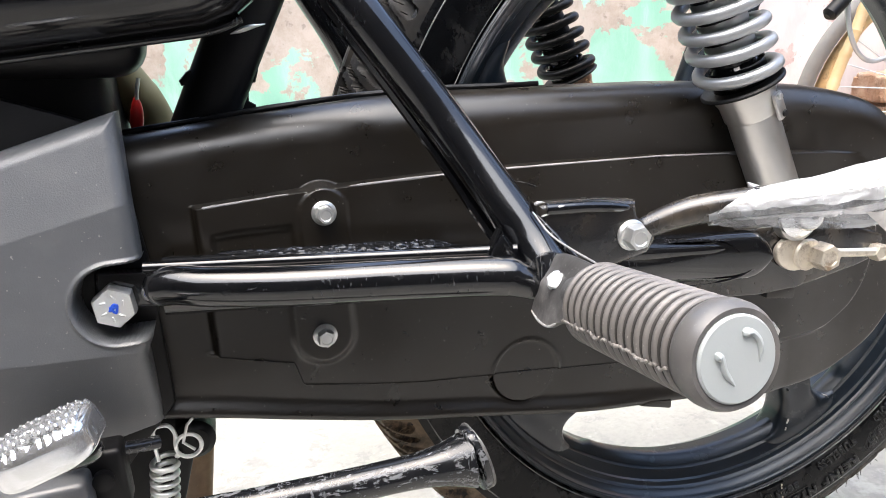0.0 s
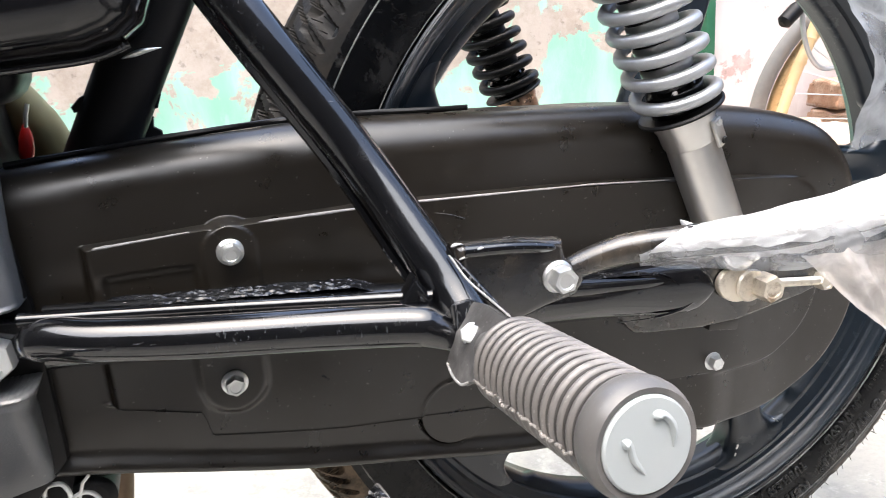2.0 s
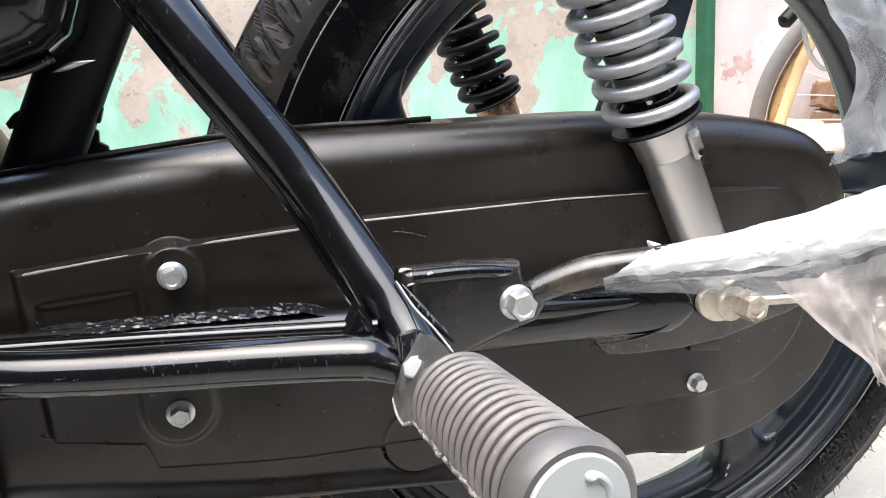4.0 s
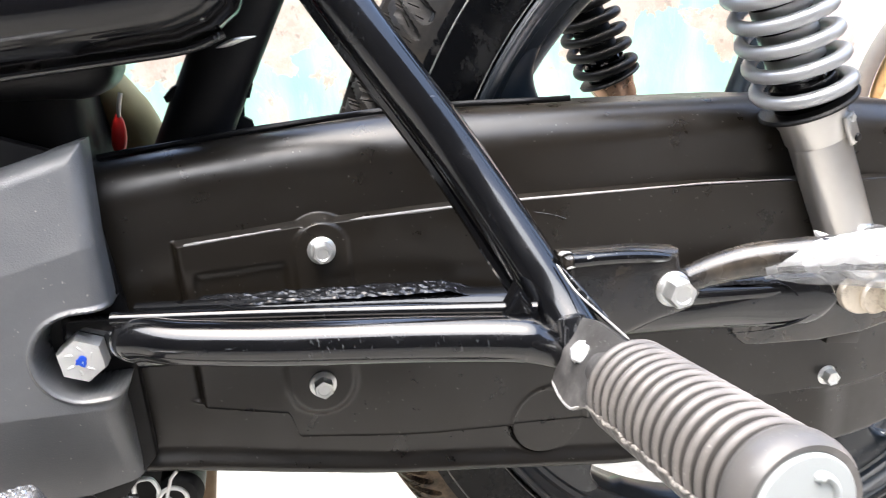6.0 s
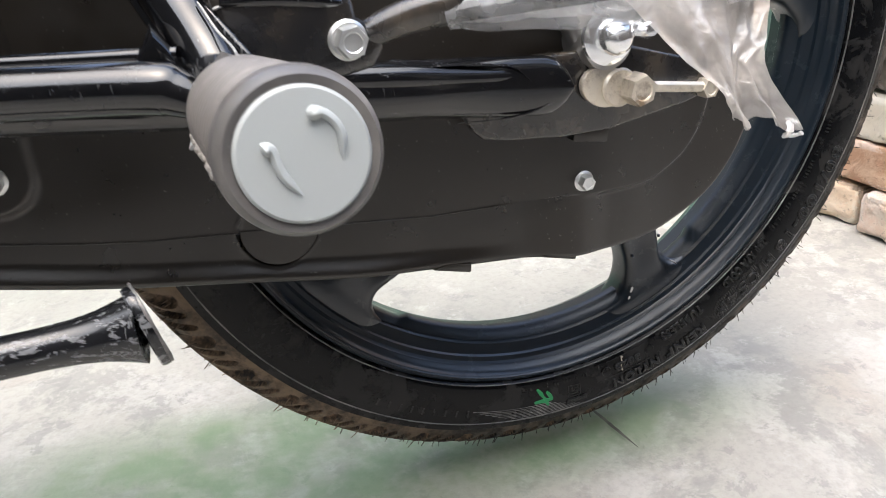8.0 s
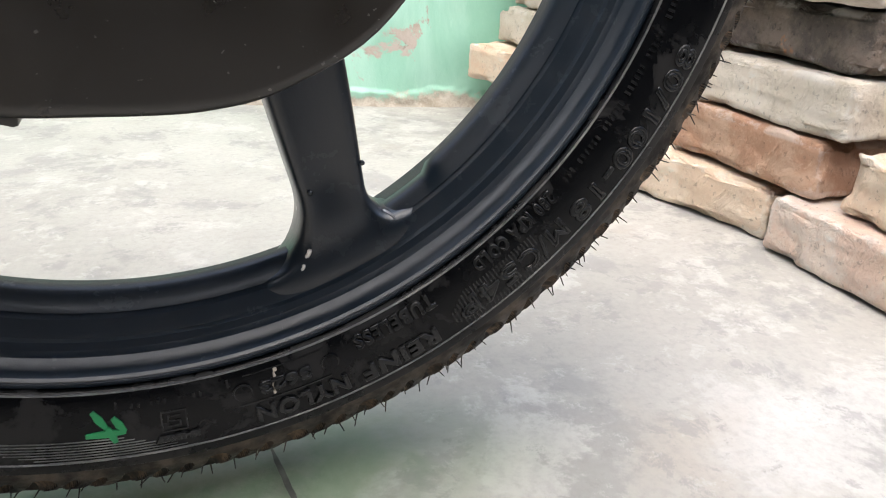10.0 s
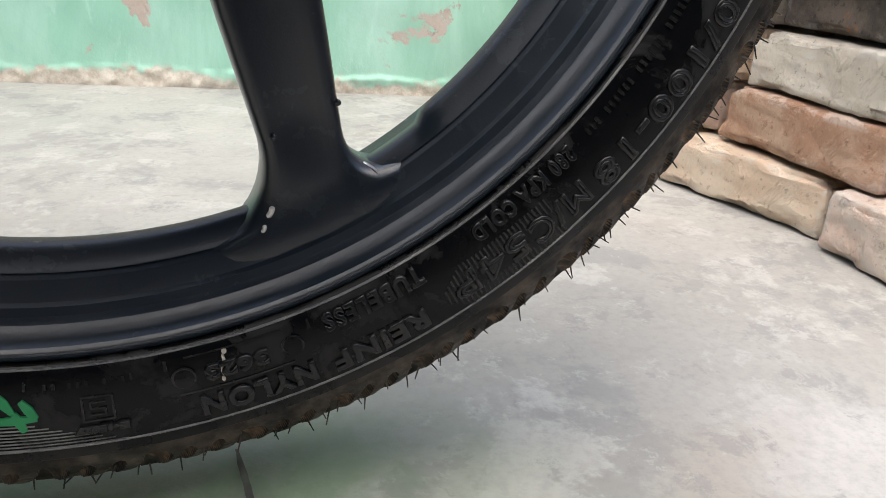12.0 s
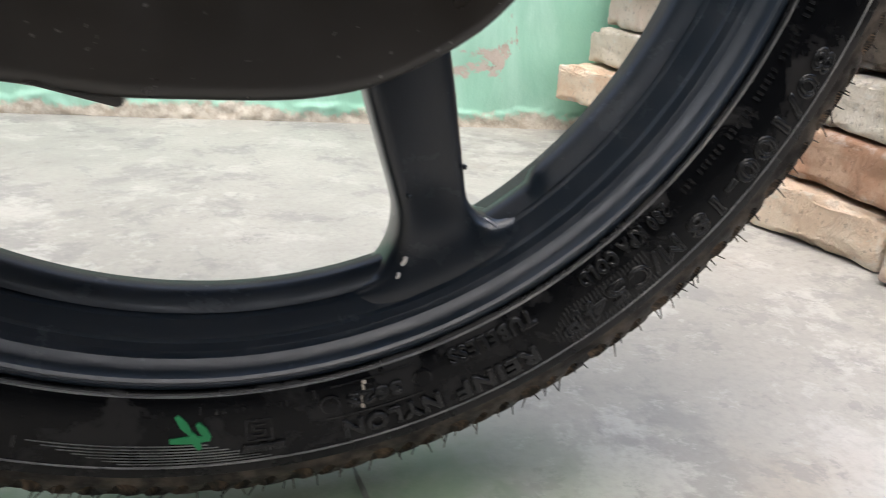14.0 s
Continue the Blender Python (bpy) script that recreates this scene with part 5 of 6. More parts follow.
part("end_cap", turned([(0, PEG_L - 0.0015), (0.0143, PEG_L - 0.0015), (0.0145, PEG_L + 0.0008), (0.0138, PEG_L + 0.0016), (0, PEG_L + 0.0019)], PEG_A, peg_way, 56), CAP, peg, "pale grey round end cap")
e1 = (Vector((1, 0, 0)) - peg_way * peg_way.x).normalized()
e2 = e1.cross(peg_way).normalized() * (1 if e1.cross(peg_way).z > 0 else -1)
for hook_line in (((-0.0086, 0.0022), (-0.0066, 0.0024), (-0.0052, -0.0030), (-0.0018, -0.0080)), ((0.0016, 0.0084), (0.0052, 0.0080), (0.0080, 0.0040), (0.0078, -0.0022))):
    line = spline([PEG_B + peg_way * 0.0016 + e1 * p[0] + e2 * p[1] for p in hook_line], 6)
    part("moulded_hook", tube(line, [0.0009, 0.0017, 0.0020, 0.0019, 0.0017] + [0.0014] * (len(line) - 9) + [0.0011, 0.0009, 0.0006, 0.0003], 10, 0.8), CAP, peg)


def flash(d, seed):
    """A ragged scrap of moulding flash on the flank of one rib."""
    rnd = random.Random(seed)
    down = (-e2 * 0.22 - e1 * 0.97).normalized()
    across = peg_way.cross(down).normalized()
    mid = PEG_A + peg_way * (d + 0.0017) + down * 0.0180
    pts = [mid + peg_way * (0.0016 * (k - 1.5)) + across * rnd.uniform(-0.0009, 0.0009) + down * rnd.uniform(-0.0008, 0.0004) for k in range(4)]
    return tube(spline(pts, 3), [0.0002] + [rnd.uniform(0.0004, 0.0009) for _ in range(8)] + [0.0002], 8)


for k in range(RIBS):
    part("moulding_flash", flash(FIRST + k * pitch, k), FLASH, peg, "", 20)
# the steel cheek between the weld and the rubber, with its bolt
LOW_EDGE = [Vector(p) for p in spline([(-0.2366, -0.2010, 0.3545), (-0.2382, -0.2120, 0.3535), (-0.2390, -0.2240, 0.3550), (-0.2375, -0.2300, 0.3585), (-0.2360, -0.2365, 0.3610)], 6)]
TOP_EDGE = [Vector(p) for p in spline([(-0.2240, -0.2030, 0.3800), (-0.2232, -0.2110, 0.3820), (-0.2225, -0.2200, 0.3825), (-0.2214, -0.2340, 0.3822), (-0.2212, -0.2370, 0.3818)], 6)]


def along(line, u):
    i = min(int(u * (len(line) - 1)), len(line) - 2)
    return line[i].lerp(line[i + 1], u * (len(line) - 1) - i)


def cheek():
    def at(u, v):
        p = along(LOW_EDGE, u).lerp(along(TOP_EDGE, u), v)
        return p + Vector((-0.0015, 0, 0.0008)) * math.sin(math.pi * v) + Vector((0.0004 * noise.noise((u * 5, v * 5, 2)), 0, 0))
    bm = sheet(24, 16, at)
    got = bmesh.ops.extrude_face_region(bm, geom=bm.faces[:])
    for w in got["geom"]:
        if isinstance(w, bmesh.types.BMVert):
            w.co += Vector((0.0022, 0, -0.0010))
    bmesh.ops.recalc_face_normals(bm, faces=bm.faces)
    return bm


part("cheek_plate", cheek(), TAB_STEEL, peg, "scuffed dusty steel cheek plate")
part("bare_edge", tube(LOW_EDGE[:18], [0.0003] + [0.0006] * 16 + [0.0003], 8), PALE_EDGE, peg, "rubbed bare edge of the cheek")
FLANGE = spline([(-0.2262, -0.1830, 0.3958), (-0.2222, -0.1920, 0.3868), (-0.2195, -0.2080, 0.3830), (-0.2206, -0.2340, 0.3832)], 6)
part("flange_edge", tube(FLANGE, [0.0003] + [0.0005] * (len(FLANGE) - 2) + [0.0003], 8), PALE_EDGE, peg, "bright bare edge of the cheek")
part("neck", turned([(0, 0), (0.0095, 0), (0.0120, 0.006), (0.0132, 0.016), (0, 0.016)], PEG_A, peg_way, 32), TAB_STEEL, peg)
BOLT_AT, BOLT_WAY = Vector((-0.2296, -0.2150, 0.3712)), Vector((-0.62, -0.58, 0.48)).normalized()
part("pivot_bolt", join(turned([(0, -0.003), (0.0048, -0.003), (0.0048, 0.0006), (0, 0.0010)], BOLT_AT, BOLT_WAY, 24), turned([(0, 0), (0.0043, 0.0), (0.0043, 0.0030), (0.0036, 0.0038), (0, 0.0038)], BOLT_AT, BOLT_WAY, 6)), ZINC, peg, "", 30)
part("pivot_fork", tube(spline([(-0.2265, -0.196, 0.3790), (-0.2262, -0.199, 0.3720), (-0.2262, -0.200, 0.3640), (-0.2270, -0.199, 0.3520)], 5), [0.0030] + [0.0060] * 14 + [0.0040], 16), BLACK_WORN, peg)

# frame and body round the swing arm
frame_part = part("frame_tube", tube(spline([(-0.3180, -0.050, 0.5340), (-0.3455, -0.050, 0.4840), (-0.3680, -0.050, 0.4420), (-0.3850, -0.050, 0.4100)], 6), 0.0170, 24), DARK, bike, "black main frame tube beside the side cover")
part("frame_bracket", slab([(-0.3180, 0.5200), (-0.3060, 0.5200), (-0.3320, 0.4750), (-0.3350, 0.4800), (-0.3390, 0.4740), (-0.3550, 0.4410), (-0.3680, 0.4420), (-0.3480, 0.4820)], -0.048, -0.040, 0.001), BLACK_GLOSS, frame_part)
part("cable_clip", slab([(-0.3610, 0.4835), (-0.3575, 0.4800), (-0.3600, 0.4640), (-0.3770, 0.4632), (-0.3780, 0.4660), (-0.3735, 0.4705), (-0.3700, 0.4720), (-0.3680, 0.4770)], -0.056, -0.044, 0.0015, 2), DARK, frame_part)
part("cable_clip", slab([(-0.3400, 0.4790), (-0.3352, 0.4770), (-0.3345, 0.4680), (-0.3370, 0.4615), (-0.3420, 0.4610), (-0.3440, 0.4680)], -0.054, -0.044, 0.0018, 3), DARK, frame_part)
part("wiring_plate", slab([(-0.3440, 0.4600), (-0.3405, 0.4560), (-0.3412, 0.4505), (-0.3375, 0.4480), (-0.3360, 0.4380), (-0.3540, 0.4380)], -0.034, -0.028, 0.001, 2), DARK, frame_part)
part("plate_edge", tube(spline([(-0.3412, -0.035, 0.4780), (-0.3450, -0.035, 0.4640), (-0.3530, -0.035, 0.4410)], 5), [0.0002] + [0.0006] * 9 + [0.0002], 6), ZINC, frame_part, "thin bare edge")
part("far_stay_tube", tube(spline([(-0.2350, 0.175, 0.4000), (-0.2500, 0.130, 0.4600), (-0.2820, 0.110, 0.5200), (-0.3200, 0.100, 0.5800)], 6), 0.0100, 20), BLACK_GLOSS, bike, "black stay tube on the far side")
# bright sliver stands in for the highlight on the rounded frame flange
part("flange_glint", tube(spline([(-0.3480, -0.0890, 0.4878), (-0.3430, -0.0905, 0.4892), (-0.3380, -0.0910, 0.4905), (-0.3300, -0.0890, 0.4915)], 4), [0.0003, 0.0008, 0.0013, 0.0018, 0.0021, 0.0023, 0.0024, 0.0023, 0.0021, 0.0018, 0.0013, 0.0008, 0.0003], 12, 0.6), ZINC, frame_part, "bright sliver added as the glint of the frame flange")


def side_cover():
    bot = [(-0.70, 0.470), (-0.4456, 0.4838), (-0.3850, 0.4875), (-0.3600, 0.4895), (-0.3450, 0.4945), (-0.3350, 0.5020), (-0.3290, 0.5160), (-0.3250, 0.5400)]
    def at(u, v):
        x = -0.70 + 0.375 * math.sin(u * math.pi / 2)
        b = float(np.interp(x, *np.array(bot).T))
        z = b + (0.66 - b) * v ** 1.6
        d = min(float(from_line(np.array(x), np.array(z), bot)), 0.045)
        q = max(0.0, 0.030 - d)
        back = 0.030 - math.sqrt(max(0.0, 0.030 ** 2 - q * q))
        dent = 0.008 * math.exp(-((x + 0.41) / 0.06) ** 2 - ((z - 0.545) / 0.03) ** 2)
        return (x, -0.138 + back + dent, z)
    return sheet(90, 60, at, 0.06)


part("side_cover", side_cover(), PANEL, bike, "polished black plastic side cover with rounded corner", 60)
part("side_cover_lip", tube(spline([(-0.60, -0.116, 0.4735), (-0.4456, -0.116, 0.4832), (-0.3850, -0.116, 0.4868), (-0.3580, -0.115, 0.4890), (-0.3430, -0.113, 0.4940)], 8), 0.0022, 10), BLACK_GLOSS, bike)
part("battery_tray", block((0.080, 0.06, 0.045), (-0.4300, -0.075, 0.4950), 0.016, 5, Matrix.Rotation(radians(4), 4, "Y")), DARK, bike, "dull black tray under the side cover")
part("air_box", block((0.27, 0.13, 0.16), (-0.5480, -0.010, 0.450), 0.02, 4), DARK, bike, "black air box behind the covers")
part("gearbox", block((0.20, 0.17, 0.15), (-0.530, -0.005, 0.345), 0.02, 4), DARK, bike, "dull black gearbox casing")
part("cross_tube", tube([(-0.425, -0.098, 0.3735), (-0.425, 0.098, 0.3735)], 0.017, 20), BLACK_GLOSS, bike, "black swing arm pivot tube")
part("pivot_gusset", slab([(-0.465, 0.470), (-0.412, 0.448), (-0.405, 0.38), (-0.405, 0.30), (-0.440, 0.262), (-0.475, 0.28)], -0.105, -0.097, 0.002), DARK, bike, "black pressed frame plate")
duct = part("rubber_duct", tube(spline([(-0.3960, 0.005, 0.4150), (-0.3985, 0.000, 0.4400), (-0.4055, -0.006, 0.4600), (-0.4200, -0.012, 0.4830)], 8), [0.0125] * 8 + [0.0130] * 8 + [0.0125] * 9, 20), OLIVE, bike, "olive green rubber duct")
part("connector", tube(spline([(-0.4025, -0.040, 0.4590), (-0.4035, -0.041, 0.4500), (-0.4055, -0.041, 0.4390)], 5), [0.0012, 0.0018, 0.0026, 0.003, 0.0034, 0.0036, 0.0038, 0.0038, 0.0036, 0.003, 0.0018], 12), RED, bike, "red wire connector")
part("wire", tube(spline([(-0.3995, -0.040, 0.4690), (-0.4012, -0.041, 0.4630), (-0.4025, -0.041, 0.4570)], 5), 0.0011, 8), ZINC, bike)
part("wire", tube(spline([(-0.4110, -0.06, 0.4330), (-0.4020, -0.06, 0.4270), (-0.3950, -0.058, 0.4235)], 5), 0.0012, 8), CHALK, bike)


def sprocket_cover():
    top = [(-0.62, 0.405), (-0.52, 0.4270), (-0.456, 0.4435), (-0.408, 0.4555)]
    bot = [(-0.62, 0.245), (-0.470, 0.2770), (-0.416, 0.2905), (-0.408, 0.2920)]
    edge = [(-0.4070, 0.4555), (-0.4060, 0.3830)]
    nx, nz = 280, 260
    xs = -0.62 + (0.2135) * np.linspace(0, 1, nx + 1) ** 0.6
    X = np.repeat(xs[:, None], nz + 1, 1)
    t, b = np.interp(xs, *np.array(top).T), np.interp(xs, *np.array(bot).T)
    Z = b[:, None] + (t - b)[:, None] * np.linspace(0, 1, nz + 1)[None]
    end = -0.4065 - 0.0050 * (1 - smooth(Z, 0.335, 0.350))
    X = -0.62 + (X + 0.62) / 0.2135 * (end + 0.62)
    d = np.minimum(from_line(X, Z, top), end - X)
    q = np.clip(0.008 - d, 0, None)
    back = 0.008 - np.sqrt(np.clip(0.008 ** 2 - q * q, 0, None))
    crease = 0.4150 + 0.21 * (X + 0.404)
    low_crease = 0.3425 - 0.06 * (X + 0.446)
    y = -0.1290 + 0.55 * np.clip(Z - crease, 0, None) * 0.55 + 0.42 * np.clip(low_crease - Z, 0, None)
    u = np.hypot(np.minimum(0, X + 0.4205), np.abs(Z - 0.3665))
    y = y + 0.026 * (1 - smooth(u, 0.0180, 0.0194)) + back
    y = y - 0.0016 * np.exp(-((u - 0.0208) / 0.0009) ** 2)
    bm = bmesh.new()
    g = [[bm.verts.new((X[i, j], y[i, j], Z[i, j])) for j in range(nz + 1)] for i in range(nx + 1)]
    for i in range(nx):
        for j in range(nz):
            f = bm.faces.new((g[i][j], g[i + 1][j], g[i + 1][j + 1], g[i][j + 1]))
            if u[i, j] < 0.0184:
                f.material_index = 1
    got = bmesh.ops.extrude_edge_only(bm, edges=[e for e in bm.edges if e.is_boundary])
    for w in got["geom"]:
        if isinstance(w, bmesh.types.BMVert):
            w.co.y += 0.012
    return bm


part("sprocket_cover", sprocket_cover(), [GREY_PLASTIC, DARK], bike, "grained dark grey plastic sprocket cover with a bolt notch", 60)

# stands, spring and pedal below
stand = part("side_stand", tube(spline([(-0.520, -0.165, 0.2740), (-0.440, -0.178, 0.2775), (-0.355, -0.190, 0.2805), (-0.300, -0.194, 0.2820), (-0.2695, -0.1955, 0.2830)], 6), [0.0080] * 18 + [0.0082, 0.0086, 0.0092, 0.0100, 0.0112, 0.0126, 0.0142], 24), STAND_PAINT, bike, "scratched black side stand, folded up")
FOOT = Matrix.Translation((-0.2672, -0.1955, 0.2830)) @ Matrix.Rotation(radians(12), 4, "Z") @ Matrix.Rotation(radians(77), 4, "Y")
rnd = random.Random(9)
foot = bmesh.new()
rings = []
for r, h in ((0.0146, -0.0026), (0.0170, -0.0022), (0.0175, -0.0008), (0.0175, 0.0010), (0.0168, 0.0020), (0.0150, 0.0014)):
    rings.append([foot.verts.new(FOOT @ Vector(((r + 0.0007 * noise.noise((3 * math.cos(a), 3 * math.sin(a), r * 90))) * math.cos(a), 0.76 * r * math.sin(a), h + 0.0006 * noise.noise((2 * math.cos(a), 2 * math.sin(a), 5))))) for a in np.linspace(0, 2 * math.pi, 41)[:-1]])
for p, q in zip(rings, rings[1:]):
    for k in range(40):
        foot.faces.new((p[k], p[(k + 1) % 40], q[(k + 1) % 40], q[k]))
foot.faces.new(rings[0][::-1]), foot.faces.new(rings[-1])
part("stand_foot", foot, STAND_PAINT, stand, "worn steel foot plate with bare edges", 40)
part("foot_edge", tube([FOOT @ Vector(((0.0171 + 0.0005 * math.sin(5 * a)) * math.cos(a), 0.0130 * math.sin(a), 0.0016)) for a in np.linspace(0, 2 * math.pi, 41)], [0.0006 + 0.0006 * abs(noise.noise((2 * math.cos(0.157 * k), 2 * math.sin(0.157 * k), 3))) for k in range(41)], 8), TAB_STEEL, stand, "bare worn rim of the foot")
cstand = part("centre_stand", tube(spline([(-0.3980, 0.040, 0.2600), (-0.4095, 0.050, 0.1970), (-0.4185, 0.053, 0.1470), (-0.4320, 0.060, 0.0700), (-0.4400, 0.062, 0.0090)], 6), 0.0105, 20, 0.9), RUST, bike, "brown-stained centre stand leg on the floor")
part("stand_shoe", tube([(-0.475, 0.062, 0.0085), (-0.445, 0.062, 0.0070), (-0.410, 0.062, 0.0085)], 0.0085, 14), BLACK_WORN, cstand)
part("far_leg", tube(spline([(-0.4700, 0.060, 0.2560), (-0.4720, 0.070, 0.2300), (-0.4760, 0.085, 0.1500), (-0.4840, 0.105, 0.0600), (-0.4900, 0.115, 0.0090)], 6), 0.0095, 20), BLACK_WORN, cstand)
part("pivot_boss", turned([(0, 0), (0.010, 0), (0.0115, 0.004), (0.0115, 0.06), (0.008, 0.064), (0, 0.064)], (-0.4000, -0.030, 0.2690), (0, -1, 0), 28), DARK, bike, "black centre stand pivot boss")
pts = []
for i in range(9 * 22):
    a, d = 2 * math.pi * i / 22, i / 22 * 0.0050
    pts.append((-0.4170 + 0.0068 * math.cos(a) - 0.15 * d, -0.0955 + 0.0068 * math.sin(a), 0.2640 - d))
spring_ob = part("stand_spring", tube(pts, 0.0016, 10), ZINC, bike, "small zinc stand return spring", 60)
arch = spline([(-0.4200, -0.097, 0.2640), (-0.4205, -0.098, 0.2760), (-0.4190, -0.099, 0.2845), (-0.4120, -0.099, 0.2850), (-0.4090, -0.099, 0.2790), (-0.4098, -0.099, 0.2730)], 7)
hook = list(arch) + [(-0.4030 + 0.0068 * math.cos(radians(180 + 15 * k)), -0.0995, 0.2710 + 0.0068 * math.sin(radians(180 + 15 * k))) for k in range(1, 26)]
part("wire_hook", tube([(-0.4000, -0.1000, 0.2680), (-0.4055, -0.1000, 0.2735), (-0.4020, -0.1000, 0.2835), (-0.3985, -0.1000, 0.2870)], 0.0009, 8), ZINC, spring_ob)
part("wire_hook", tube(hook, 0.0012, 8), ZINC, spring_ob, "bent wire spring hook")


def pedal():
    """A short rounded pad: flat top with rows of pyramids, bulging chromed sides."""
    turn = Matrix.Translation((-0.4425, -0.2060, 0.3385)) @ Matrix.Rotation(radians(-19), 4, "Y") @ Matrix.Rotation(radians(-6), 4, "Z")
    def at(u, v):
        a, b = 2 * math.pi * u, math.pi * (v - 0.5)
        power = lambda q, e: math.copysign(abs(q) ** e, q)
        x, y = 0.0205 * power(math.cos(a), 0.55) * power(math.cos(b), 0.45), 0.0155 * power(math.sin(a), 0.6) * power(math.cos(b), 0.45)
        z = 0.0085 * power(math.sin(b), 0.42) - 0.0016 * (y / 0.0155) ** 2
        if b > 0.35:
            z += 0.0011 * max(0.0, math.sin(x * 1900)) * (0.45 + 0.55 * max(0.0, math.sin(y * 1500)))
        return turn @ Vector((x, y, z))
    bm = sheet(260, 170, at)
    bmesh.ops.remove_doubles(bm, verts=bm.verts, dist=1e-6)
    bmesh.ops.recalc_face_normals(bm, faces=bm.faces)
    return bm


pedal_ob = part("gear_pedal", pedal(), CHROME, bike, "chromed gear pedal pad with a knurled top", 30)
part("pedal_arm", tube(spline([(-0.450, -0.200, 0.3300), (-0.444, -0.180, 0.3180), (-0.440, -0.155, 0.3080), (-0.470, -0.13, 0.30)], 6), 0.006, 14), BLACK_WORN, pedal_ob)
part("link_rod", tube(spline([(-0.50, -0.15, 0.315), (-0.455, -0.135, 0.300), (-0.432, -0.125, 0.290), (-0.415, -0.118, 0.286)], 6), 0.0035, 12), BLACK_WORN, bike, "black linkage rod")
part("stand_bracket", slab([(-0.500, 0.290), (-0.412, 0.290), (-0.402, 0.275), (-0.4045, 0.246), (-0.4180, 0.205), (-0.4300, 0.150), (-0.500, 0.150)], -0.066, -0.050, 0.003, 3), DARK, bike, "black pressed bracket of the centre stand")
part("frame_lug", join(block((0.020, 0.018, 0.034), (-0.4400, -0.130, 0.2800), 0.003, 3), turned([(0, 0), (0.005, 0), (0.005, 0.004), (0, 0.005)], (-0.4400, -0.139, 0.2830), (0, -1, 0), 14)), DARK, bike, "glossy black frame lug with a bolt")
part("switch_box", block((0.05, 0.03, 0.030), (-0.4700, -0.140, 0.2760), 0.003, 3), GREY_PLASTIC, bike, "black stand switch housing")


# film-wrapped guard bar
BAR = spline([(-0.1690, -0.176, 0.3755), (-0.1500, -0.183, 0.3830), (-0.1320, -0.191, 0.3870), (-0.1080, -0.206, 0.3900), (-0.0820, -0.226, 0.3940), (-0.0430, -0.243, 0.4030), (0.0050, -0.249, 0.4130), (0.0600, -0.249, 0.4250), (0.1300, -0.235, 0.4420), (0.1900, -0.18, 0.46)], 6)
guard = part("guard_bar", tube(BAR, [0.0054, 0.0058, 0.0060, 0.0062, 0.0064, 0.0066, 0.0068, 0.0070, 0.0072, 0.0074] + [0.0075] * 45, 20), MUDDY, bike, "bent steel guard bar wrapped in crinkled packing film")


def wrap(a0, a1, grow):
    """Film round the bar from angle a0 to a1, measured from the side that faces outwards."""
    pts = BAR[11:]
    rnd = random.Random(5)
    line = []
    for a, b in zip(pts, pts[1:]):
        for s in range(4):
            line.append(a + (b - a) * s / 4)
    rad = []
    for i, p in enumerate(line):
        u = i / len(line)
        rad.append(0.0068 + 0.0040 * smooth(u, 0.0, 0.12) + 0.0068 * smooth(u, 0.10, 0.45) + 0.0009 * noise.noise((i * 0.07, 3, 1)))
    def ripple(i, a):
        c, s = math.cos(a), math.sin(a)
        return 1 + 0.04 * noise.noise((i * 0.06, c * 1.6, s * 1.6)) + 0.07 * (0.25 - abs(noise.noise((i * 0.09, c * 3.0 + i * 0.05, s * 3.0)))) + 0.05 * (0.25 - abs(noise.noise((i * 0.26, c * 5, s * 5 + i * 0.10))))
    def at(u, v):
        i = min(int(round(u * (len(line) - 1))), len(line) - 1)
        way = Vector(line[min(i + 1, len(line) - 1)] - line[max(i - 1, 0)]).normalized()
        side = way.cross(Vector((0, 0, 1))).normalized()
        up = side.cross(way).normalized()
        hem = 0.10 * noise.noise((i * 0.21, 9, a0)) + 0.06 * noise.noise((i * 0.6, 4, a0))
        a = a0 + (a1 - a0) * v + hem * (1 - 2 * v)
        r = rad[i] * ripple(i, a) * grow
        return Vector(line[i]) + Vector((0, 0, -0.0028)) + side * (r * math.cos(a)) + up * (0.92 * r * math.sin(a))
    return sheet(len(line) - 1, 44, at)


part("film_wrap", wrap(0.12, math.pi + 0.9, 1.0), FILM, guard, "crinkled milky packing film", 80)
part("film_skirt", wrap(-math.pi + 0.5, 0.42, 1.05), FILM_CLEAR, guard, "clear crinkled underside of the packing film", 80)


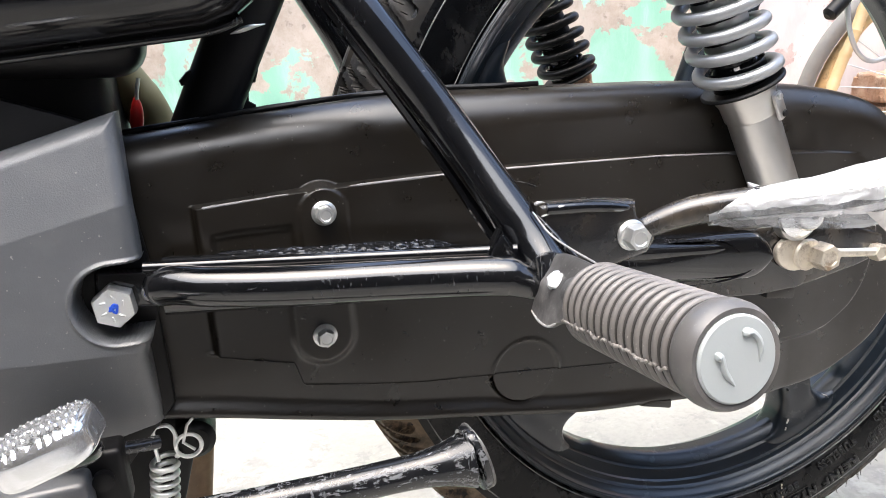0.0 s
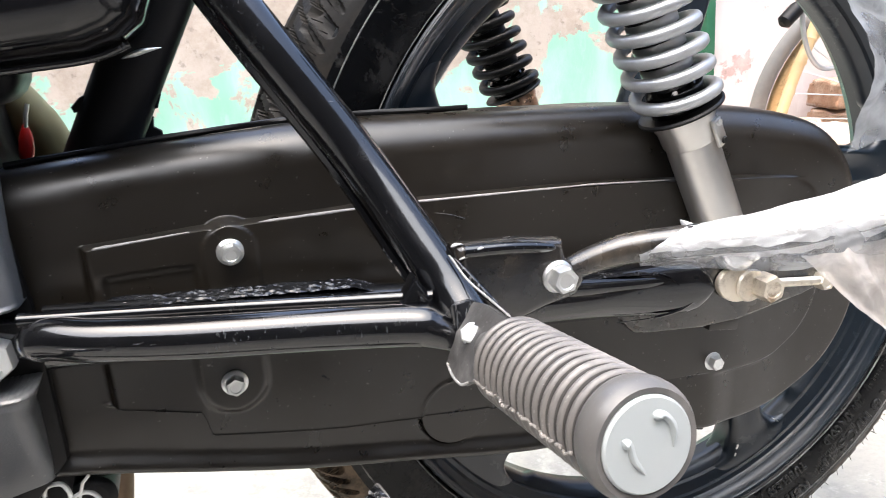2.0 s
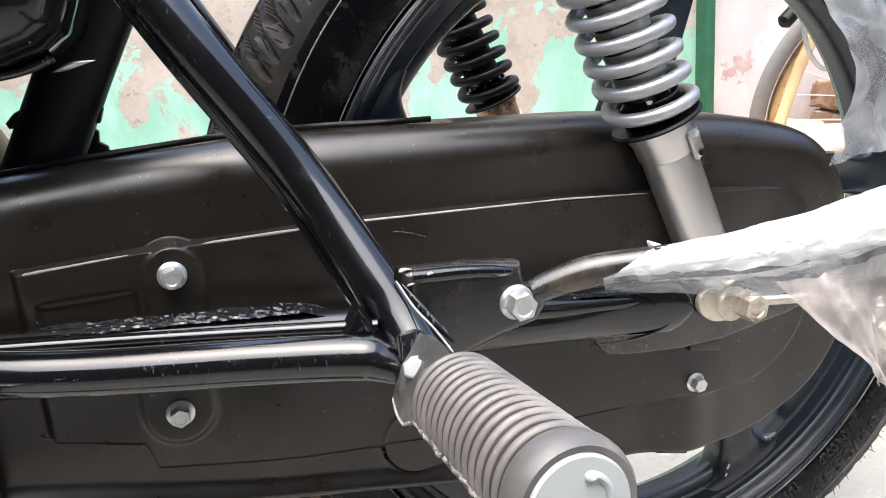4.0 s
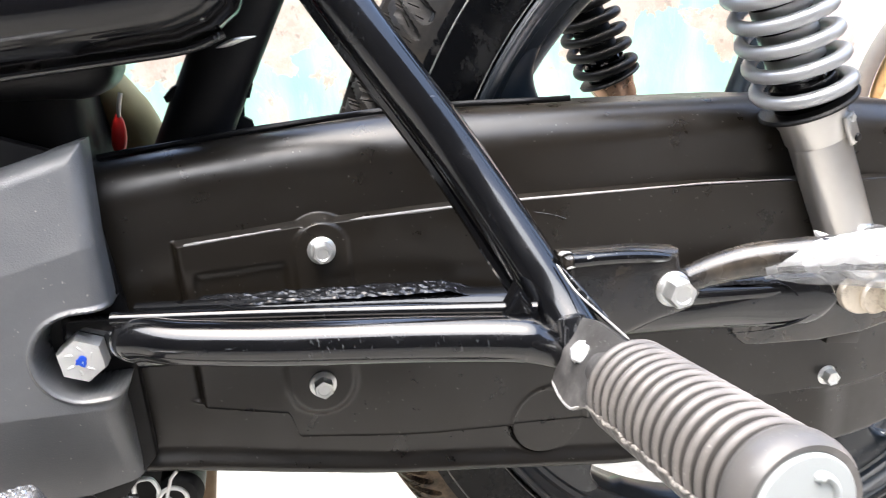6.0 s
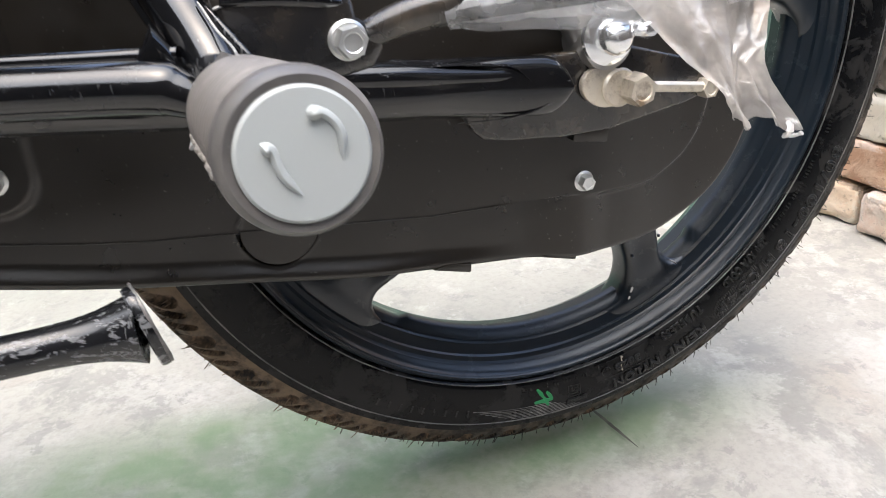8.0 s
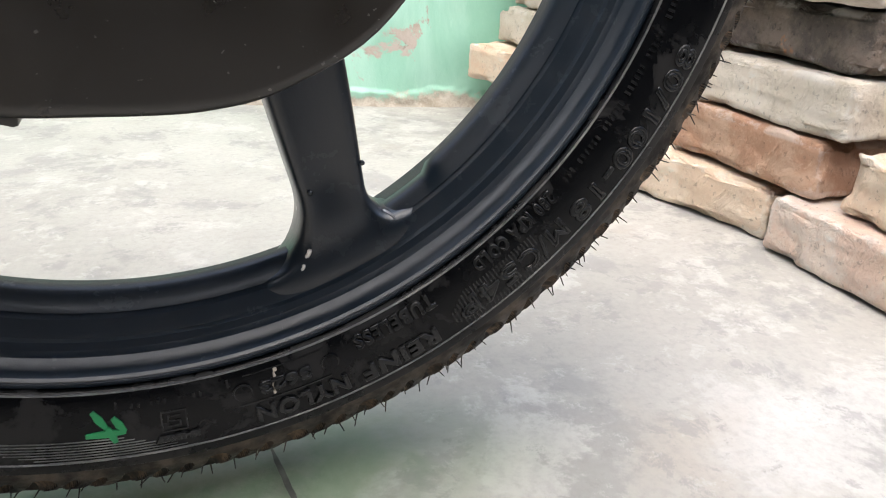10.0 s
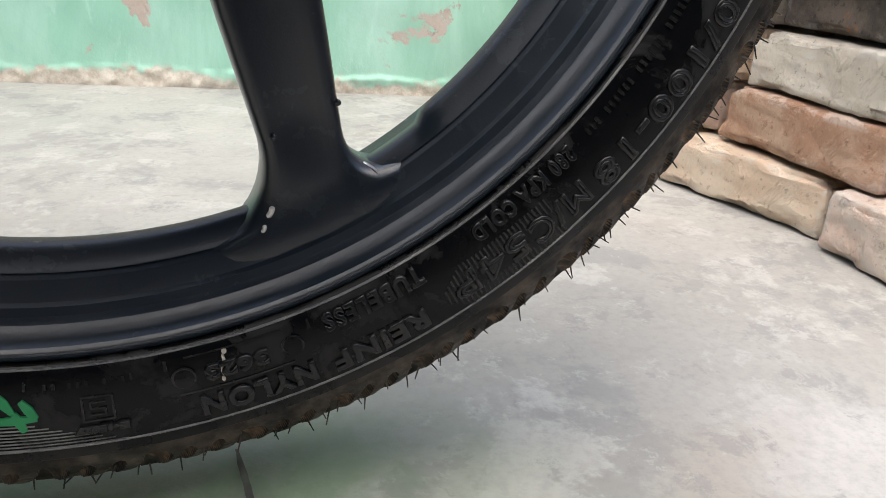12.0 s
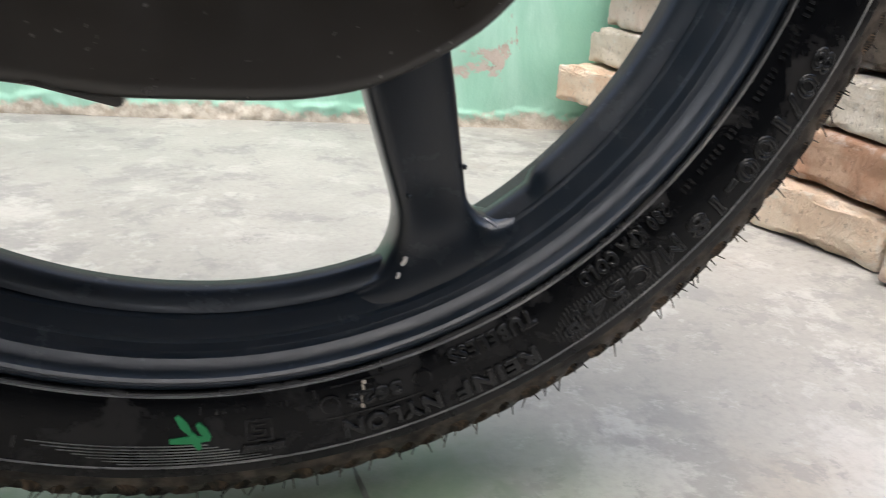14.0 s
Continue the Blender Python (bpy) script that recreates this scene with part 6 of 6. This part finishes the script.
def drape():
    """Loose corner of film that hangs from the bar, narrows and ends in a ruffled hem."""
    lefts = spline([Vector(p) for p in ((-0.0930, -0.2440, 0.3890), (-0.0770, -0.2540, 0.3690), (-0.0650, -0.2590, 0.3565), (-0.0590, -0.2620, 0.3440))], 8)
    rights = spline([Vector(p) for p in ((-0.0350, -0.2520, 0.3930), (-0.0390, -0.2560, 0.3745), (-0.0430, -0.2600, 0.3620), (-0.0310, -0.2645, 0.3405))], 8)
    n = len(lefts) - 1
    def at(u, v):
        i = min(int(v * n), n - 1)
        f = v * n - i
        p = Vector(lefts[i]).lerp(Vector(lefts[i + 1]), f).lerp(Vector(rights[i]).lerp(Vector(rights[i + 1]), f), u)
        w = 0.0045 * noise.noise((u * 3.5, v * 2.2, 4)) + 0.0020 * noise.noise((u * 10 + v * 3, v * 4, 9))
        hem = float(smooth(v, 0.75, 1.0))
        return p + Vector((0.0008 * noise.noise((u * 9, v * 9, 3)), -0.004 * math.sin(u * 5 + v * 2) + w + 0.0028 * hem * math.sin(u * 17), hem * (0.0022 * math.sin(u * 11 + 1) + 0.0016 * noise.noise((u * 16, 1, 2)))))
    return sheet(64, 64, at)


part("film_flap", drape(), FILM_FLAP, guard, "hanging corner of torn packing film", 80)
curl = []
for i in range(20):
    a = i / 19 * 5.2
    curl.append((-0.0330 + 0.0032 * math.cos(a + 0.6), -0.266 + 0.002 * math.sin(2 * a), 0.3390 + 0.0030 * math.sin(a + 0.6)))
part("film_curl", tube(curl, [0.0010 + 0.0007 * math.sin(i * 1.9) ** 2 for i in range(20)], 9, 0.5), FILM, guard)
part("film_nub", tube([(-0.1140, -0.198, 0.3940), (-0.1165, -0.198, 0.3965), (-0.1185, -0.198, 0.3985)], [0.0030, 0.0016, 0.0004], 8), FILM, guard)

# the second wrapped bar above it
BAR2 = spline([(0.0350, -0.160, 0.6200), (0.0360, -0.165, 0.5500), (0.0420, -0.168, 0.5000), (0.0600, -0.170, 0.4700), (0.0900, -0.170, 0.4620), (0.1500, -0.165, 0.4700)], 6)
upper = part("upper_guard_bar", tube(BAR2, 0.0065, 18), BLACK_GLOSS, bike, "upper guard bar hung with grey packing film")


def curtain():
    """A loose grey sheet that hangs round the upper bar, creased, with one low corner."""
    def at(u, v):
        x = -0.0200 - 0.0480 * v ** 1.3 + (0.165 + 0.03 * v) * u
        low = 0.4175 + 0.17 * u * 0.165 + 0.030 * u * u + 0.004 * noise.noise((u * 7, 1, 4))
        z = low + (0.62 - low) * v
        crease = 0.010 * noise.noise((u * 3, v * 3, 2)) + 0.012 * (0.3 - abs(noise.noise((u * 4 + v * 3, v * 4 - u, 7)))) + 0.004 * (0.3 - abs(noise.noise((u * 13, v * 12 + u * 5, 3))))
        return (x + 0.004 * noise.noise((v * 6, u * 3, 9)), -0.2000 + 0.030 * smooth(v, 0.0, 0.2) * (u - 0.2) + crease, z)
    return sheet(90, 90, at)


part("film_wrap", curtain(), FILM_GREY, upper, "hanging grey translucent packing film", 80)


# ---- bricks ----
def brick_mesh(seed, size, material):
    bm = bmesh.new()
    bmesh.ops.create_cube(bm, size=1)
    bmesh.ops.scale(bm, vec=size, verts=bm.verts)
    bmesh.ops.bevel(bm, geom=bm.edges[:], offset=0.0045, segments=3, affect="EDGES", profile=0.5)
    bmesh.ops.subdivide_edges(bm, edges=[e for e in bm.edges if e.calc_length() > 0.03], cuts=17, use_grid_fill=True)
    for v in bm.verts:
        n = noise.noise_vector(v.co * 11 + Vector((seed * 7, seed, 0))) * 0.0022 + noise.noise_vector(v.co * 45 + Vector((0, seed * 5, 2))) * 0.0014 + noise.noise_vector(v.co * 90 + Vector((seed, 3, 2))) * 0.0014 + noise.noise_vector(v.co * 200 + Vector((1, seed, 5))) * 0.0009
        v.co += n
        # chipped arrises and knocked-off corners
        q = [abs(v.co[i]) / (size[i] / 2) for i in range(3)]
        edge_in = sum(1 for i in range(3) if size[i] / 2 - abs(v.co[i]) < 0.007)
        if edge_in > 1:
            chip = max(0.0, noise.noise(v.co * 28 + Vector((seed * 3, 1, seed)))) * (0.010 if edge_in == 2 else 0.018)
            v.co -= Vector([math.copysign(chip, v.co[i]) if q[i] > 0.75 else 0.0 for i in range(3)])
    return mesh_of(bm, "brick", material, 60)


BRICK_SIZE = (0.104, 0.205, 0.0545)
brick_meshes = [brick_mesh(k, BRICK_SIZE, (BUFF, RED_CLAY, BEIGE, PINK_CLAY, BURNT)[k % 5]) for k in range(15)]
pile = thing("brick_stack", (0.60, 0.35, 0.0), "dry-laid stack of weathered clay bricks on the floor", "brick stack", kind="")


def lay(x, y, z, turn=0.0, tilt=0.0, k=0):
    ob = new("brick", brick_meshes[k % 15])
    ob.parent = pile
    ob.matrix_basis = pose(x - 0.60, y - 0.35, z, tilt, 0, turn)
    return ob


rnd = random.Random(11)
COURSE = 0.0585
# bricks near the wheel, as they lie: course, middle x, middle y, turn, look
NEAR = [
    (0, 0.6150, 0.322, 13.0, 0), (0, 0.6200, 0.0910, -2.0, 3), (0, 0.632, 0.492, -4.0, 5), (0, 0.6000, 0.6530, -70.7, 3),
    (1, 0.6360, 0.2690, 2.7, 1), (1, 0.6320, 0.0290, -7.0, 5), (1, 0.6080, 0.4880, -5.0, 3), (1, 0.5820, 0.7230, 16.9, 0),
    (2, 0.6420, 0.2500, 0.5, 12), (2, 0.6330, 0.4700, -3.0, 10), (2, 0.6120, 0.7150, 2.0, 12),
    (3, 0.6640, 0.2450, -2.0, 4), (3, 0.6400, 0.4600, -6.0, 7), (3, 0.6220, 0.7000, -4.0, 8),
]
for c, x, y, turn, look_k in NEAR:
    lay(x, y, 0.0285 + c * COURSE, turn, rnd.uniform(-0.5, 0.5), look_k)
    if abs(turn) > 45:
        continue
    lay(x + 0.112 + rnd.uniform(0, 0.008), y + rnd.uniform(-0.02, 0.02) - (0.03 if y > 0.65 else 0), 0.0285 + c * COURSE, turn * 0.4 + rnd.uniform(-2, 2), 0, rnd.choice((0, 1, 2, 3, 5, 7, 8)))
for c, count in ((4, 3), (5, 1)):
    for k in range(count):
        y, look_k = 0.27 + 0.215 * k + rnd.uniform(-0.03, 0.03), rnd.randrange(4)
        x = 0.662 - 0.075 * y + rnd.uniform(-0.01, 0.01)
        lay(x, y, 0.0285 + c * COURSE, rnd.uniform(-6, 0), 0, look_k)
        lay(x + 0.112, y + rnd.uniform(-0.03, 0.01), 0.0285 + c * COURSE, rnd.uniform(-3, 3), 0, rnd.choice((0, 1, 2, 3, 5, 7, 8)))

# a short column of bricks behind, beside the bicycle
for c in range(6):
    lay(0.975 + rnd.uniform(-0.006, 0.006), 0.690 + rnd.uniform(-0.006, 0.006), 0.0285 + c * COURSE, 90 - 9 + rnd.uniform(-3, 3), 0, 1 if c > 3 else rnd.choice((0, 1, 2, 3)))

# ---- the old bicycle wheel leaning behind the bricks ----
WC = Vector((0.980, 0.60, 0.2900))
LEAN = Matrix.Rotation(radians(-20), 3, "Z") @ Matrix.Rotation(radians(15), 3, "X")
cyc = thing("bicycle", (0.93, 0.60, 0.0), "old bicycle with a brassy rim and grey tyre", "bicycle")


def around(r, a, y):
    return WC + LEAN @ Vector((r * math.cos(a), y, r * math.sin(a)))


def hoop(r, minor, flat, n=90, m=14):
    return tube([around(r, 2 * math.pi * k / n, 0) for k in range(n + 1)], minor, m, flat)


cw = part("front_wheel", turned([(0, -0.03), (0.012, -0.03), (0.02, -0.02), (0.012, 0.0), (0.02, 0.02), (0.012, 0.03), (0, 0.03)], WC, LEAN @ Vector((0, 1, 0)), 20), ALLOY, cyc)
part("tyre", hoop(0.2860, 0.0145, 1.0), BIKE_TYRE, cw, "aged grey bicycle tyre")
part("rim", hoop(0.2560, 0.0115, 0.8), GOLD_RIM, cw, "brassy worn rim")
for k in range(32):
    a = 2 * math.pi * k / 32
    s = 0.02 if k % 2 else -0.02
    part("wheel_spoke", tube([around(0.018, a + (0.9 if k % 4 < 2 else -0.9), s), around(0.251, a, 0)], 0.0013, 6), ZINC, cw)
part("fork", join(*[tube([around(0.0, 0.0, d), around(0.30, radians(78), d), around(0.42, radians(76), d * 0.4)], 0.010, 12) for d in (-0.05, 0.05)]), DARK, cyc)
part("brake_lever", tube(spline([(0.636, 0.56, 0.464), (0.661, 0.56, 0.484), (0.690, 0.56, 0.506), (0.760, 0.56, 0.560)], 5), [0.006] + [0.0125] * 6 + [0.0105] * 9, 14), DARK, cyc, "black rubber handle grip")
part("wire_loop", tube(spline([(0.690, 0.56, 0.508), (0.678, 0.56, 0.483), (0.686, 0.56, 0.437), (0.707, 0.56, 0.400), (0.739, 0.56, 0.384), (0.791, 0.56, 0.394)], 6), 0.0042, 10), SPRING_SILVER, cyc, "bent grey wire loop")
pole_pts = spline([(0.640, 0.580, 0.250), (0.674, 0.585, 0.329), (0.699, 0.585, 0.389), (0.721, 0.585, 0.431), (0.742, 0.59, 0.471), (0.84, 0.60, 0.66)], 10)
pole = part("bamboo_pole", tube(pole_pts, [0.0095 * (1.16 if i % 9 == 4 else 1.0) for i in range(len(pole_pts))], 16), BAMBOO, None, "tan bamboo pole leaning against the bicycle")
tagged(pole, category="pole")
